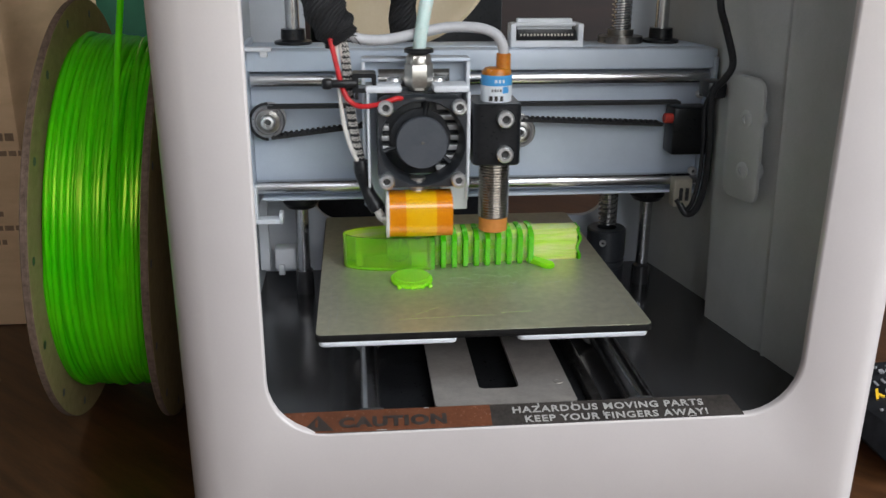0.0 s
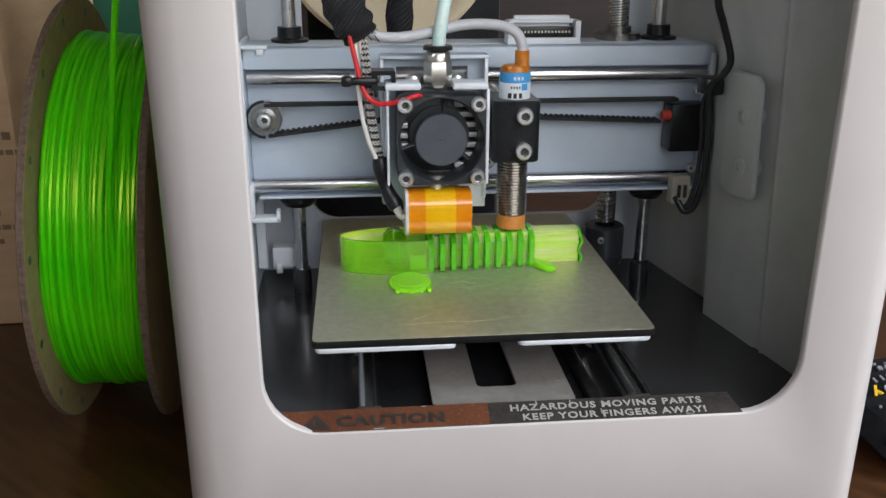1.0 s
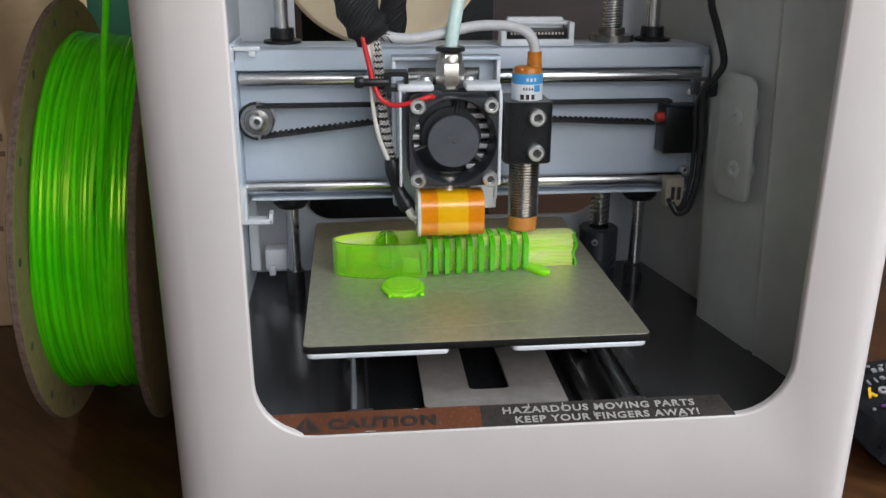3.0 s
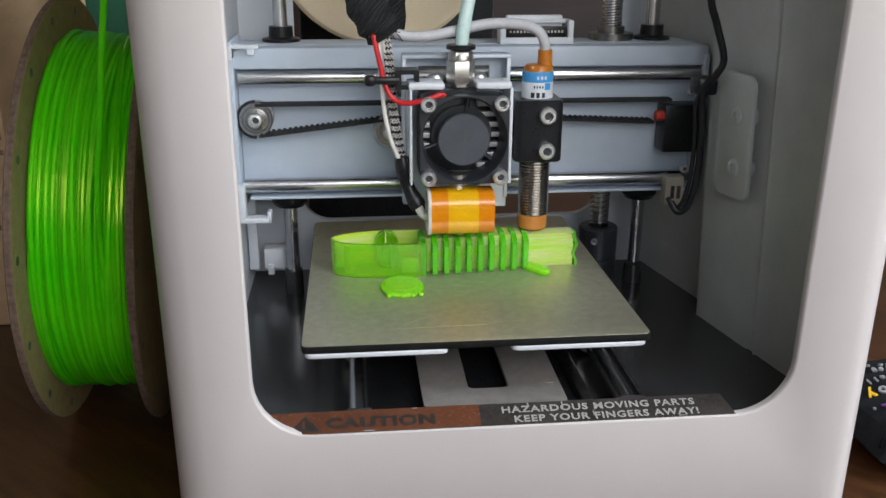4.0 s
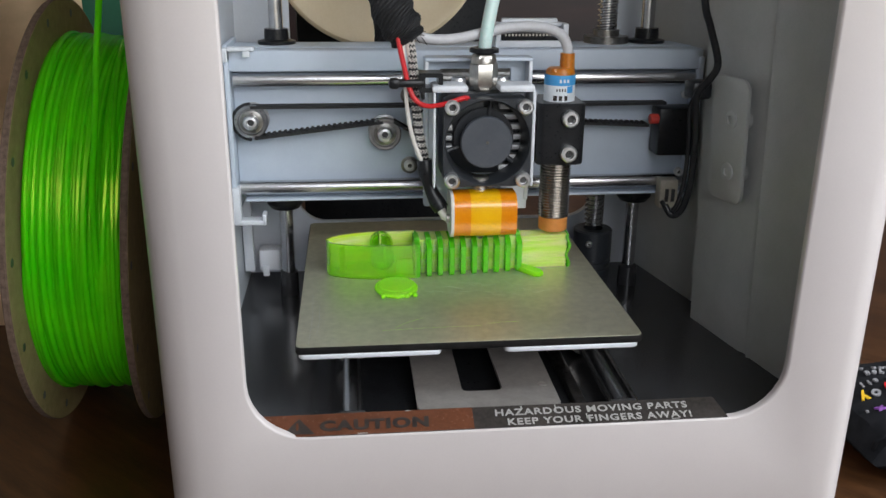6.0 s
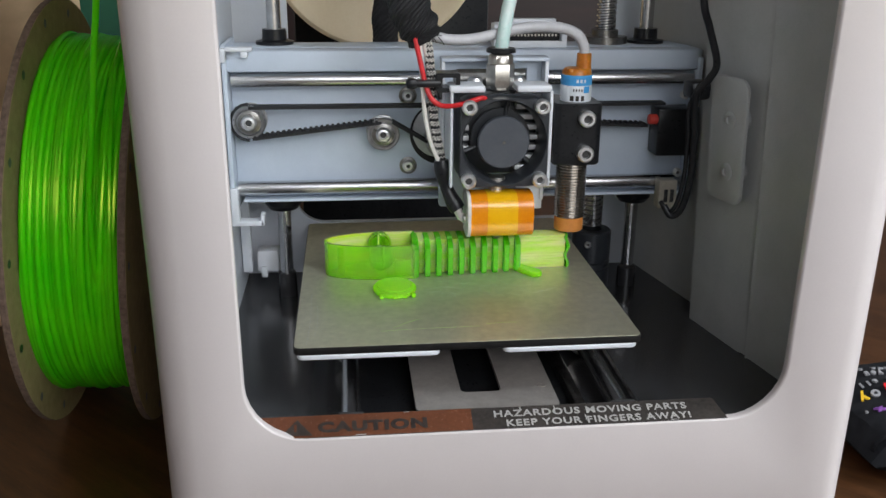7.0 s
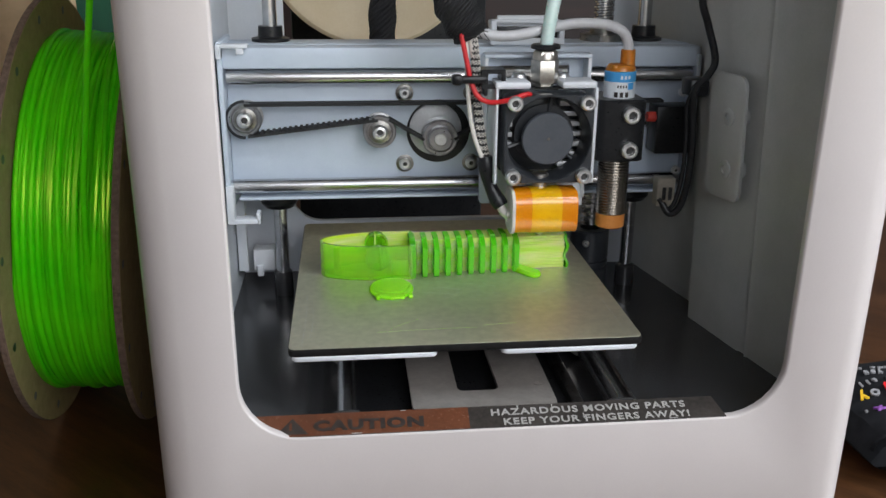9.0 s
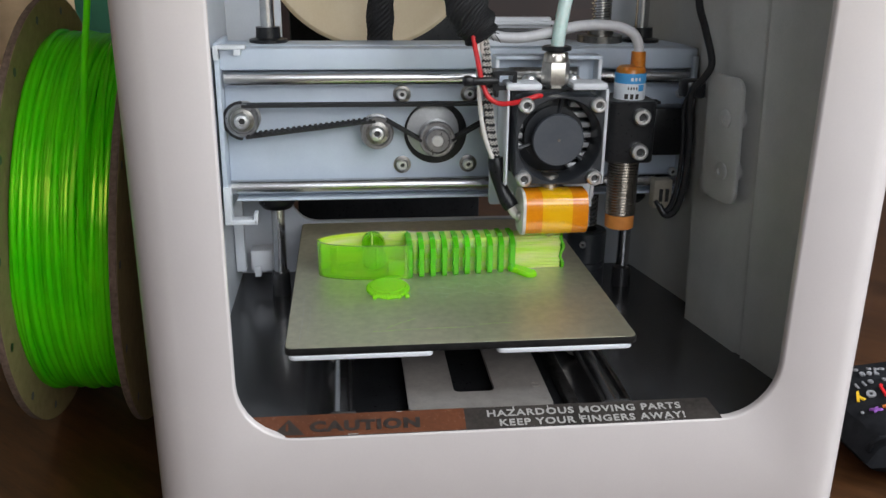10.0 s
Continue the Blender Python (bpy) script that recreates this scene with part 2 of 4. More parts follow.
def braided_tube(points, radius, n=28, step=12, weave=0.38):
    """A woven sleeve: a tube whose skin is raised in a fine checker."""
    bm = bmesh.new()
    pts, rings, up = smooth_path(points, step), [], Vector((0.3, 0.5, 0.8)).normalized()
    for i, p in enumerate(pts):
        d = (pts[min(i + 1, len(pts) - 1)] - pts[max(i - 1, 0)]).normalized()
        up = (up - d * up.dot(d)).normalized()
        side, t = d.cross(up), i / (len(pts) - 1)
        rings.append([bm.verts.new(p + (radius(t) + weave * ((i + k) % 2)) * (math.cos(6.283185 * k / n) * up + math.sin(6.283185 * k / n) * side)) for k in range(n)])
    for a, b in zip(rings, rings[1:]):
        for k in range(n):
            bm.faces.new((a[k], a[(k + 1) % n], b[(k + 1) % n], b[k]))
    bm.faces.new(rings[0][::-1])
    bm.faces.new(rings[-1])
    return bm


def rounded(x0, x1, z0, z1, r, n=8):
    """Corner points of a rounded rectangle, counter-clockwise."""
    out = []
    for cx, cz, a0 in ((x1 - r, z1 - r, 0), (x0 + r, z1 - r, 90), (x0 + r, z0 + r, 180), (x1 - r, z0 + r, 270)):
        for k in range(n + 1):
            a = radians(a0 + 90 * k / n)
            out.append((cx + r * math.cos(a), cz + r * math.sin(a)))
    return out


def loops(rings, closed_ends=False, bm=None):
    """Skins closed rings of points with equal counts."""
    bm = bm or bmesh.new()
    made = [[bm.verts.new(p) for p in ring] for ring in rings]
    for a, b in zip(made, made[1:]):
        n = len(a)
        for k in range(n):
            bm.faces.new((a[k], a[(k + 1) % n], b[(k + 1) % n], b[k]))
    if closed_ends:
        bm.faces.new(made[0][::-1])
        bm.faces.new(made[-1])
    return bm


def slab(outline, lo, hi, plane="xz", edge=0.4, bm=None):
    """A plate from a 2D outline with eased edges; plane names the outline's axes, the third runs lo..hi."""
    cx = sum(p[0] for p in outline) / len(outline)
    cy = sum(p[1] for p in outline) / len(outline)

    def ring(h, inset):
        out = []
        for a, b in outline:
            d = math.hypot(a - cx, b - cy) or 1
            a, b = a - (a - cx) / d * inset, b - (b - cy) / d * inset
            out.append({"xz": (a, h, b), "xy": (a, b, h), "yz": (h, a, b)}[plane])
        return out

    return loops([ring(lo, edge), ring(lo + edge, 0), ring(hi - edge, 0), ring(hi, edge)], True, bm)


def frame_plate(outer, inner, lo, hi, plane="xz", bm=None):
    """A plate with one hole; both outlines have the same number of points."""
    def ring(pts, h):
        return [{"xz": (a, h, b), "xy": (a, b, h), "yz": (h, a, b)}[plane] for a, b in pts]
    return loops([ring(outer, lo), ring(outer, hi), ring(inner, hi), ring(inner, lo), ring(outer, lo)], False, bm)


def lettering(name, words, size, material, parent, m, label="", depth=0.05, bold=0.0, spacing=1.0, wide=1.0):
    """Raised lettering from the built-in font; m places it, in metres, in plan space; size in mm is the cap height."""
    cu = bpy.data.curves.new(name, "FONT")
    cu.body, cu.size, cu.extrude, cu.offset, cu.space_character = words, size * MM / 0.69, depth * MM, bold * MM, spacing
    cu.align_x, cu.align_y, cu.resolution_u = "CENTER", "CENTER", 3
    tmp = bpy.data.objects.new(name, cu)
    me = bpy.data.meshes.new_from_object(tmp)
    bpy.data.objects.remove(tmp)
    me.transform(Matrix.Translation(-ORIGIN[parent]) @ m @ Matrix.Diagonal((wide, 1, 1, 1)))
    me.materials.clear()
    me.materials.append(material)
    ob = new(name, me)
    ob.parent = parent
    ORIGIN[ob] = ORIGIN[parent]
    return tagged(ob, label)


def hex_socket(place, axis, r, parent):
    return part("hex_socket", lathe(place, axis, [(r, 0), (r, 0.06), (0, 0.06)], 6), SOCKET, parent)


def cap_screw(name, place, axis, r, h, parent, label="silver socket-head screw"):
    s = part(name, lathe(place, axis, [(0, 0), (r * 0.97, 0), (r, 0.2), (r, h - 0.5), (r - 0.5, h), (r * 0.52, h), (r * 0.52, h - 1.2), (0, h - 1.2)], 20), BOLT, parent, label)
    part("hex_socket", lathe(place, axis, [(r * 0.5, h - 1.1), (0, h - 1.1)], 6), SOCKET, s)
    return s

# ---- the room ----


def build_room():
    solo("table", box(-900, 900, -420, 560, -98, TABLE, 2), WOOD, (0, 70, -98), "reddish brown wood-grain table top under the machine", "table", kind="structure")
    # far wall, coloured dark to stand for the shade behind the printer
    solo("wall_north", box(-1500, 980, 760, 860, -800, 1700), SHADEDWOOD, (0, 800, -800), "reddish brown wall with its shade painted in as a dark colour", "wall", kind="structure")
    solo("wall_west", box(-1600, -1500, -580, 860, -800, 1700), WALLP, (-1550, -400, -800), "plain pale painted wall", "wall", kind="structure")
    # unseen east and south walls; their openings are added where the lamps stand
    east = solo("wall_east", box(980, 1080, -580, 860, 700, 1700), WALLP, (1030, -400, -800), "unseen pale painted wall with an opening added for a lamp", "wall", kind="structure")
    part("window_apron", box(980, 1080, -580, 860, -800, 280), WALLP, east)
    for y0, y1 in ((-580, -340), (140, 860)):
        part("wall_pier", box(980, 1080, y0, y1, 280, 700), WALLP, east)
    wall = solo("wall_south", box(-1600, 980, -540, -440, 820, 1700), WALLP, (0, -490, -800), "unseen pale painted wall with an opening added for a lamp", "wall", kind="structure")
    part("window_apron", box(-1600, 980, -540, -440, -800, 90), WALLP, wall)
    for x0, x1 in ((-1600, -80), (510, 980)):
        part("wall_pier", box(x0, x1, -540, -440, 90, 820), WALLP, wall)
    part("window_transom", box(-80, 510, -500, -470, 415, 530), WALLP, wall)
    solo("floor", box(-1600, 1080, -580, 860, -900, -800), WOOD, (0, 0, -900), "brown wooden room floor", "floor", kind="structure")
    solo("ceiling", box(-1600, 1080, -580, 860, 1700, 1800), WALLP, (0, 0, 1700), "plain pale ceiling", "ceiling", kind="structure")


build_room()

# ---- the printer ----
FY = -18.0  # plane of the front face


def wall_x(y, z):
    """The drafted inner face of the right-hand wall."""
    return 108.8 - 0.20 * y - 0.04 * (z + 26)


printer = thing("desktop_printer", (14, 60, TABLE), "white plastic open-fronted desktop 3D printer standing on a wooden table", "3D printer")


def build_housing():
    x0, x1, z0, z1 = -88.3, 117.9, -67, 238
    hole = (-64.1, 91.3, -22.6, 216)

    def outline(d):
        """The outside of the shell, inset by d; its lower corners are tighter than the upper ones."""
        top, low = rounded(x0 + d, x1 - d, z0 + d, z1 - d, 18 - d), rounded(x0 + d, x1 - d, z0 + d, z1 - d, max(6 - d, 0.6))
        return top[:18] + low[18:]

    side = [outline(d) for d in (0, 0.4, 1.5, 3.2, 5.4, 7.9, 10.0)]
    rings = [[(x, 142, z) for x, z in side[0]]] + [[(x, y, z) for x, z in s] for s, y in zip(side, (FY + 10, FY + 7.3, FY + 5.0, FY + 3.0, FY + 1.4, FY + 0.4, FY))]
    inn = [rounded(hole[0] - d, hole[1] + d, hole[2] - d, hole[3] + d, 16.6 + d) for d in (0.7, 0.45, 0.2, 0.05, 0.0)]
    rings += [[(x, y, z) for x, z in s] for s, y in zip(inn, (FY, FY + 0.12, FY + 0.4, FY + 0.75, FY + 1.15))]
    rings += [[(x, FY + 2.3, z) for x, z in inn[-1]]]
    back = rounded(hole[0] - 8, hole[1] + 20.5, hole[2] - 12, hole[3] + 8, 20)
    rings += [[(x, FY + 2.6, z) for x, z in back], [(x, 6, z) for x, z in back], [(x, 6, z) for x, z in side[1]], [(x, 141.9, z) for x, z in side[1]]]
    part("housing", loops(rings), SHELL, printer, "glossy warm white plastic shell with rounded edges")

    # inner walls
    ribs = ((-14, 0), (28.6, 0), (29.6, -0.9), (31.0, 0.4), (33.4, 0.4), (34.6, -0.5), (65, -0.4), (67, 9.0), (130, 9.0))
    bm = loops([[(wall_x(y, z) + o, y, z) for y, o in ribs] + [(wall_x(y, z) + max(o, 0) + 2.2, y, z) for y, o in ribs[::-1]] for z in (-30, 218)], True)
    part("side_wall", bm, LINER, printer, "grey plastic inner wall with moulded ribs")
    part("side_wall", box(-80, -78.5, -8, 130, -30, 218), INNER, printer, "white plastic inner wall")
    part("floor_panel", box(-79, 108, -16, 130, -31, -27.5), FLOORP, printer, "dark grey glossy plastic floor panel")
    part("top_panel", box(-79, 108, -6, 130, 217, 220), SHELL, printer)
    n = 8
    part("back_panel", frame_plate(rounded(-79, 106, -30, 218, 2, n), rounded(-57, 72, -5, 208, 12, n), 128, 131), INNER, printer, "white back panel with a large rounded opening")
    # sloped sill behind the lower edge
    bm = loops([[(x, -14.6, -24.5), (x, -11.4, -20.4), (x, -11.0, -20.6), (x, -11.0, -31), (x, -14.6, -31)] for x in (-62, 70)], True)
    part("sill", bm, FLOORP, printer)


def sill_pose(x, s, lift=0.0):
    """A point of the sloped warning label: x, s mm up the slope from its lower edge."""
    c, n = Vector((0, 0.905, 0.425)), Vector((0, -0.425, 0.905))
    p = Vector((x, -17.6, -22.4)) + c * s + n * lift
    return Matrix.Translation(at(*p)) @ Matrix(((1, 0, 0, 0), (0, c.y, n.y, 0), (0, c.z, n.z, 0), (0, 0, 0, 1)))


def build_sticker():
    def strip(x0, x1, s0=0.0, s1=7.3, skew=0.0, th=0.15, base=0.0):
        rings = []
        for k, x in enumerate((x0, x1)):
            ring = []
            for ss, lift in ((s0, base), (s1, base), (s1, base + th), (s0, base + th)):
                p = sill_pose(x + (skew if k and ss == s1 else 0), ss, lift).translation
                ring.append((p.x / MM, p.y / MM, p.z / MM + TABLE))
            rings.append(ring)
        return loops(rings, True)
    label = part("warning_label", strip(-62.8, 75.2, skew=-2.6, th=0.5, base=-0.5), STICKERB, printer, "glossy warning label with white lettering on dark grey")
    part("label_panel", strip(-62.8, -0.5, th=0.06, base=0.02), STICKER, label, "reddish brown caution panel")
    lettering("caution_word", "CAUTION", 3.1, DARKINK, label, sill_pose(-29.0, 3.0, 0.14), "dark word on the brown panel", bold=0.24, spacing=1.12, wide=1.42)
    lettering("warning_line", "HAZARDOUS MOVING PARTS", 2.1, WHITEINK, label, sill_pose(34.9, 4.9, 0.06), "white warning lettering", bold=0.07, spacing=1.14, wide=1.28)
    lettering("warning_line", "KEEP YOUR FINGERS AWAY!", 2.1, WHITEINK, label, sill_pose(36.9, 1.6, 0.06), "white warning lettering", bold=0.07, spacing=1.14, wide=1.27)
    bm = bmesh.new()
    tri = [sill_pose(x, s, 0.14).translation for x, s in ((-55.0, 0.9), (-46.0, 0.6), (-50.5, 6.0))]
    bm.faces.new([bm.verts.new((p.x / MM, p.y / MM, p.z / MM + TABLE)) for p in tri])
    part("warning_triangle", bm, DARKINK, label, "dark warning triangle")
    for x0, x1, s0, s1 in ((24.0, 24.3, 4.2, 7.0), (32.8, 33.1, 1.6, 3.4), (33.5, 33.8, 0.4, 1.2), (13.8, 14.2, 5.8, 7.1), (-57.6, -57.2, 2.6, 4.2), (-20.0, -18.4, 7.0, 7.25), (-34.0, -31.0, 0.1, 0.35), (58.0, 60.5, 0.1, 0.3)):
        part("worn_spot", strip(x0, x1, s0, s1, th=0.03, base=0.1), WHITEINK, label, "pale scratch worn into the label")
    part("exclamation_mark", strip(-51.35, -50.65, 2.0, 4.4, th=0.05, base=0.18), STICKER, label)


def gt2_belt(a, b, width, thick=1.05, teeth=0, side=1):
    """A flat belt run from a to b (x, z) at y, with teeth on one side."""
    d = Vector((b[0] - a[0], 0, b[1] - a[1]))
    n = Vector((-d.z, 0, d.x)).normalized() * side
    bm = bmesh.new()
    y0, y1 = 86.0 - width, 86.0
    p, q = Vector((a[0], 0, a[1])), Vector((b[0], 0, b[1]))
    def prism(p, q, h0, h1):
        ring = [[(e.x + n.x * h, y, e.z + n.z * h) for e, h in ((p, h0), (q, h0), (q, h1), (p, h1))] for y in (y0, y1)]
        loops(ring, True, bm)
    prism(p, q, 0, thick)
    if teeth:
        count = int(d.length / 2.0)
        u = d.normalized()
        for k in range(count):
            c = p + u * (k * 2.0 + 1.0)
            prism(c - u * 0.5, c + u * 0.5, -0.5, 0.1)
    return bm


def build_gantry():
    g = part("gantry", box(-75.5, 95, 88.5, 91, 18.4, 72, 0.4), PLATE, printer, "pale blue-grey painted steel gantry plate")
    part("top_flange", box(-75.8, 97, 82, 91.5, 65.4, 72.8, 0.8), PLATE, g)
    part("top_shelf", box(-75.8, 97, 91.5, 108, 71.4, 73.0, 0.3), PLATE, g)
    part("lower_flange", box(-73.0, 95, 82.6, 88.5, 17.6, 18.6, 0.3), PLATE, g)
    part("end_plate", box(-77.3, -75.6, 80, 108, 13, 75, 0.4), PLATE, g)
    part("end_plate", box(95.2, 96.8, 80, 104, 15, 70, 0.4), PLATE, g)
    bm = box(-77.3, -66.5, 79.6, 84, 72.8, 74.2, 0.3)
    box(-77.3, -75.6, 78.0, 84, 69.3, 74.2, 0.3, bm=bm)
    box(-70.5, -68.0, 79.6, 84, 70.8, 72.8, 0.2, bm=bm)
    part("upper_hook", bm, BRACKET, g)
    bm = box(-77.3, -74.6, 78.5, 84, 10.5, 24, 0.5)
    box(-77.3, -65.5, 78.5, 84, 9.6, 11.6, 0.5, bm=bm)
    box(-67.0, -65.5, 78.5, 84, 9.6, 13.8, 0.4, bm=bm)
    part("lower_hook", bm, BRACKET, g)
    part("guide_rail", rod((-75, 84.5, 62.3), (95, 84.5, 62.3), 2.6), STEEL, g, "polished steel guide rail")
    part("guide_rail", rod((-75, 84.5, 22.6), (95, 84.5, 22.6), 2.6), STEEL, g, "polished steel guide rail")
    def pulley(name, x, z, r, label):
        p = part(name, lathe((x, 88.5, z), (0, -1, 0), [(r - 1.2, 0), (r, 0.3), (r, 1.3), (r - 1.3, 1.5), (r - 1.3, 6.0), (r, 6.2), (r, 7.2), (r - 0.4, 7.6), (r * 0.8, 7.6), (r * 0.76, 7.1), (r * 0.5, 7.1), (0, 7.1)], 36), PULLEY, g, label)
        return p

    def idler(x, z):
        p = pulley("idler_pulley", x, z, 6.0, "small dark steel belt idler with a bright screw")
        part("washer", lathe((x, 81.2, z), (0, -1, 0), [(4.1, -0.1), (4.1, 0.25), (3.8, 0.4), (0, 0.4)], 30), DARKSTEEL, p)
        part("screw", lathe((x, 80.8, z), (0, -1, 0), [(2.75, 0), (2.75, 1.5), (2.2, 2.2), (1.4, 2.35), (1.3, 0.9), (0, 0.9)], 24), BOLT, p)
        hex_socket((x, 79.85, z), (0, -1, 0), 1.25, p)

    idler(-69.1, 47.8)
    idler(-21.3, 42.8)
    idler(23.0, 42.8)
    dp = pulley("drive_pulley", 0.7, 40.2, 6.6, "bright steel drive pulley on the motor shaft")
    part("boss", lathe((0.7, 81.2, 40.2), (0, -1, 0), [(4.4, 0), (4.4, 2.4), (4.0, 2.8), (2.4, 2.8), (2.4, 1.9), (0, 1.9)], 32), PULLEY, dp)
    part("motor_shaft", lathe((0.7, 79.4, 40.2), (0, -1, 0), [(2.3, 0), (2.3, 1.1), (2.0, 1.4), (0, 1.4)], 24), BOLT, dp, "bright shaft end")
    # no hole is cut: a thin black disc paints the gap's shade
    part("motor_recess", lathe((0.7, 88.5, 41.4), (0, -1, 0), [(11.8, 0), (11.8, 0.22), (11.2, 0.25), (0, 0.25)], 48), BLACK, g, "black disc painting the shaded gap round the motor boss")
    part("motor_boss", lathe((-0.4, 88.3, 42.3), (0, -1, 0), [(9.7, 0), (9.7, 0.8), (9.3, 1.0), (0, 1.0)], 48), ALLOY, g, "pale round motor boss")
    for x, z in ((-11.8, 55.7), (-11.8, 29.3), (13.2, 29.3), (13.2, 55.7)):
        s = part("motor_screw", lathe((x, 88.5, z), (0, -1, 0), [(2.7, 0), (2.7, 0.3), (2.2, 0.5), (2.2, 1.7), (1.6, 2.2), (0.9, 2.2), (0.9, 1.3), (0, 1.3)], 20), BOLT, g, "small silver motor screw")
        # dark ring that paints the shadow round the screw head
        part("washer", lathe((x, 88.5, z), (0, -1, 0), [(3.3, 0), (3.3, 0.4), (3.0, 0.5), (0, 0.5)], 20), DARKSTEEL, s)
        hex_socket((x, 87.15, z), (0, -1, 0), 0.88, s)
    part("belt_run", gt2_belt((-69.1, 52.4), (84, 52.4), 5.2), RUBBER, g, "black toothed drive belt")
    part("belt_run", gt2_belt((-68.3, 42.2), (-21.9, 47.6), 5.2, teeth=1, side=-1), RUBBER, g, "black toothed drive belt")
    part("belt_run", gt2_belt((-18.2, 46.8), (-5.3, 39.2), 5.2), RUBBER, g)
    part("belt_run", gt2_belt((6.3, 39.2), (19.9, 46.8), 5.2), RUBBER, g)
    part("belt_run", gt2_belt((23.5, 47.6), (78, 45.2), 5.2, teeth=1, side=-1), RUBBER, g, "black toothed drive belt")
    arc = [(-69.1 - 5.3 * math.sin(radians(a)), 83.4, 47.8 + 5.3 * math.cos(radians(a))) for a in range(0, 200, 20)]
    part("belt_run", tube(arc, 1.2, 6, 1, flat=2.1), RUBBER, g)
    sw = part("limit_switch", box(80.8, 95, 78, 88, 33.6, 51.5, 0.8), BLACK, g, "black limit switch block")
    part("button", rod((81, 80, 47.4), (77.6, 80, 47.4), 1.9), REDP, sw, "red plunger")
    for z in (56.5, 27.0):
        cap_screw("clamp_screw", (90.5, 80.5, z), (0, -1, 0), 1.6, 2.4, g)
    w = part("wire_plug", box(83.0, 90.0, 76.5, 82, 13.5, 24.5, 0.5), IVORY, g, "ivory nylon wire plug")
    for k in range(2):
        # dark block that paints the shade inside a pin slot
        part("plug_pin_slot", box(85.0 + 2.4 * k, 86.4 + 2.4 * k, 76.2, 77, 16, 21, 0.1), SOCKET, w)
    # ribbon connector on the shelf
    bm = box(19.5, 46.5, 86, 94, 73.0, 75.4, 0.3)
    box(19.5, 21.5, 86, 94, 75, 81.4, 0.3, bm=bm)
    box(44.5, 46.5, 86, 94, 75, 81.4, 0.3, bm=bm)
    box(22.5, 43.5, 91.5, 94, 75, 83.0, 0.6, bm=bm)
    box(20.5, 45.5, 90, 94, 80.2, 81.6, 0.3, bm=bm)
    c = part("ribbon_connector", bm, BRACKET, g, "white ribbon cable connector")
    part("contact_bar", box(22, 44, 87.5, 90.5, 75.4, 79.2, 0.2), BLACK, c)
    for k in range(16):
        part("contact", box(23.2 + k * 1.27, 23.8 + k * 1.27, 87.2, 87.6, 77.0, 77.8), NICKEL, c)


def build_columns():
    for x, label in ((-60.2, "polished vertical guide rod"), (81.5, "polished vertical guide rod")):
        part("guide_rod", rod((x, 102.8, -27), (x, 102.8, 215), 2.6), STEEL, printer, label)
        part("bushing", lathe((x, 102.8, 70.5), (0, 0, 1), [(2.7, 0), (7.0, 0), (7.0, 3.6), (4.6, 4.2), (4.4, 8.0), (2.7, 8.0)], 28), BLACK, printer, "black flanged bushing")
        part("bushing", lathe((x, 102.8, 9.5), (0, 0, 1), [(2.7, 0), (5.6, 0), (7.2, 2.0), (7.2, 5), (2.7, 5)], 28), BLACK, printer, "black flanged bushing")
        part("rod_foot", lathe((x, 102.8, -27.5), (0, 0, 1), [(3.8, 0), (3.6, 9), (3.4, 10), (2.7, 10)] if x < 0 else [(4.0, 0), (3.8, 8), (2.7, 9)], 24), FLOORP, printer, "dark plastic rod socket")
    bm = bmesh.new()
    n, turns, pitch = 20, 95, 2.0
    prev = None
    for k in range(turns * 4 + 1):
        z = 0.5 * k + 0.0
        r = 3.9 if k % 4 in (0, 1) else 3.0
        ring = [bm.verts.new((65.4 + r * math.cos(6.283185 * j / n), 102.8 + r * math.sin(6.283185 * j / n), -2 + z + 0.5 * j / n * 4)) for j in range(n)]
        if prev:
            for j in range(n - 1):
                bm.faces.new((prev[j], prev[j + 1], ring[j + 1], ring[j]))
            bm.faces.new((prev[n - 1], prev[0], ring[0], ring[n - 1]))
        prev = ring
    part("lead_screw", bm, STEEL, printer, "threaded steel lead screw")
    cp = part("shaft_coupling", lathe((65.4, 102.8, -27), (0, 0, 1), [(4, 0), (8.0, 0), (8.0, 8), (7.2, 8.3), (7.2, 9.2), (8, 9.5), (8.0, 11), (7.2, 11.3), (7.2, 12.2), (8, 12.5), (8, 24), (7.4, 24.6), (4, 24.6)], 32), FANBLACK, printer, "round ribbed steel shaft coupling")
    cap_screw("set_screw", (62.0, 95.4, -7), (-0.3, -1, 0), 1.4, 1.4, cp)
    part("screw_nut", lathe((65.4, 102.8, 73.0), (0, 0, 1), [(4, 0), (8.5, 0), (8.5, 2.5), (5, 2.7), (5, 5), (4, 5)], 28), DARKSTEEL, printer)
    # small white clip at the back of the floor
    bm = box(-72.5, -63.5, 108, 116, -19.5, -10.5, 0.8)
    box(-71.0, -68.5, 107, 109, -21.5, -17, 0.3, bm=bm)
    part("cable_clip", bm, BRACKET, printer, "white plastic cable clip")
    part("rear_strut", box(-77.8, -74.0, 104, 108, -18, 70, 0.4), INNER, printer)


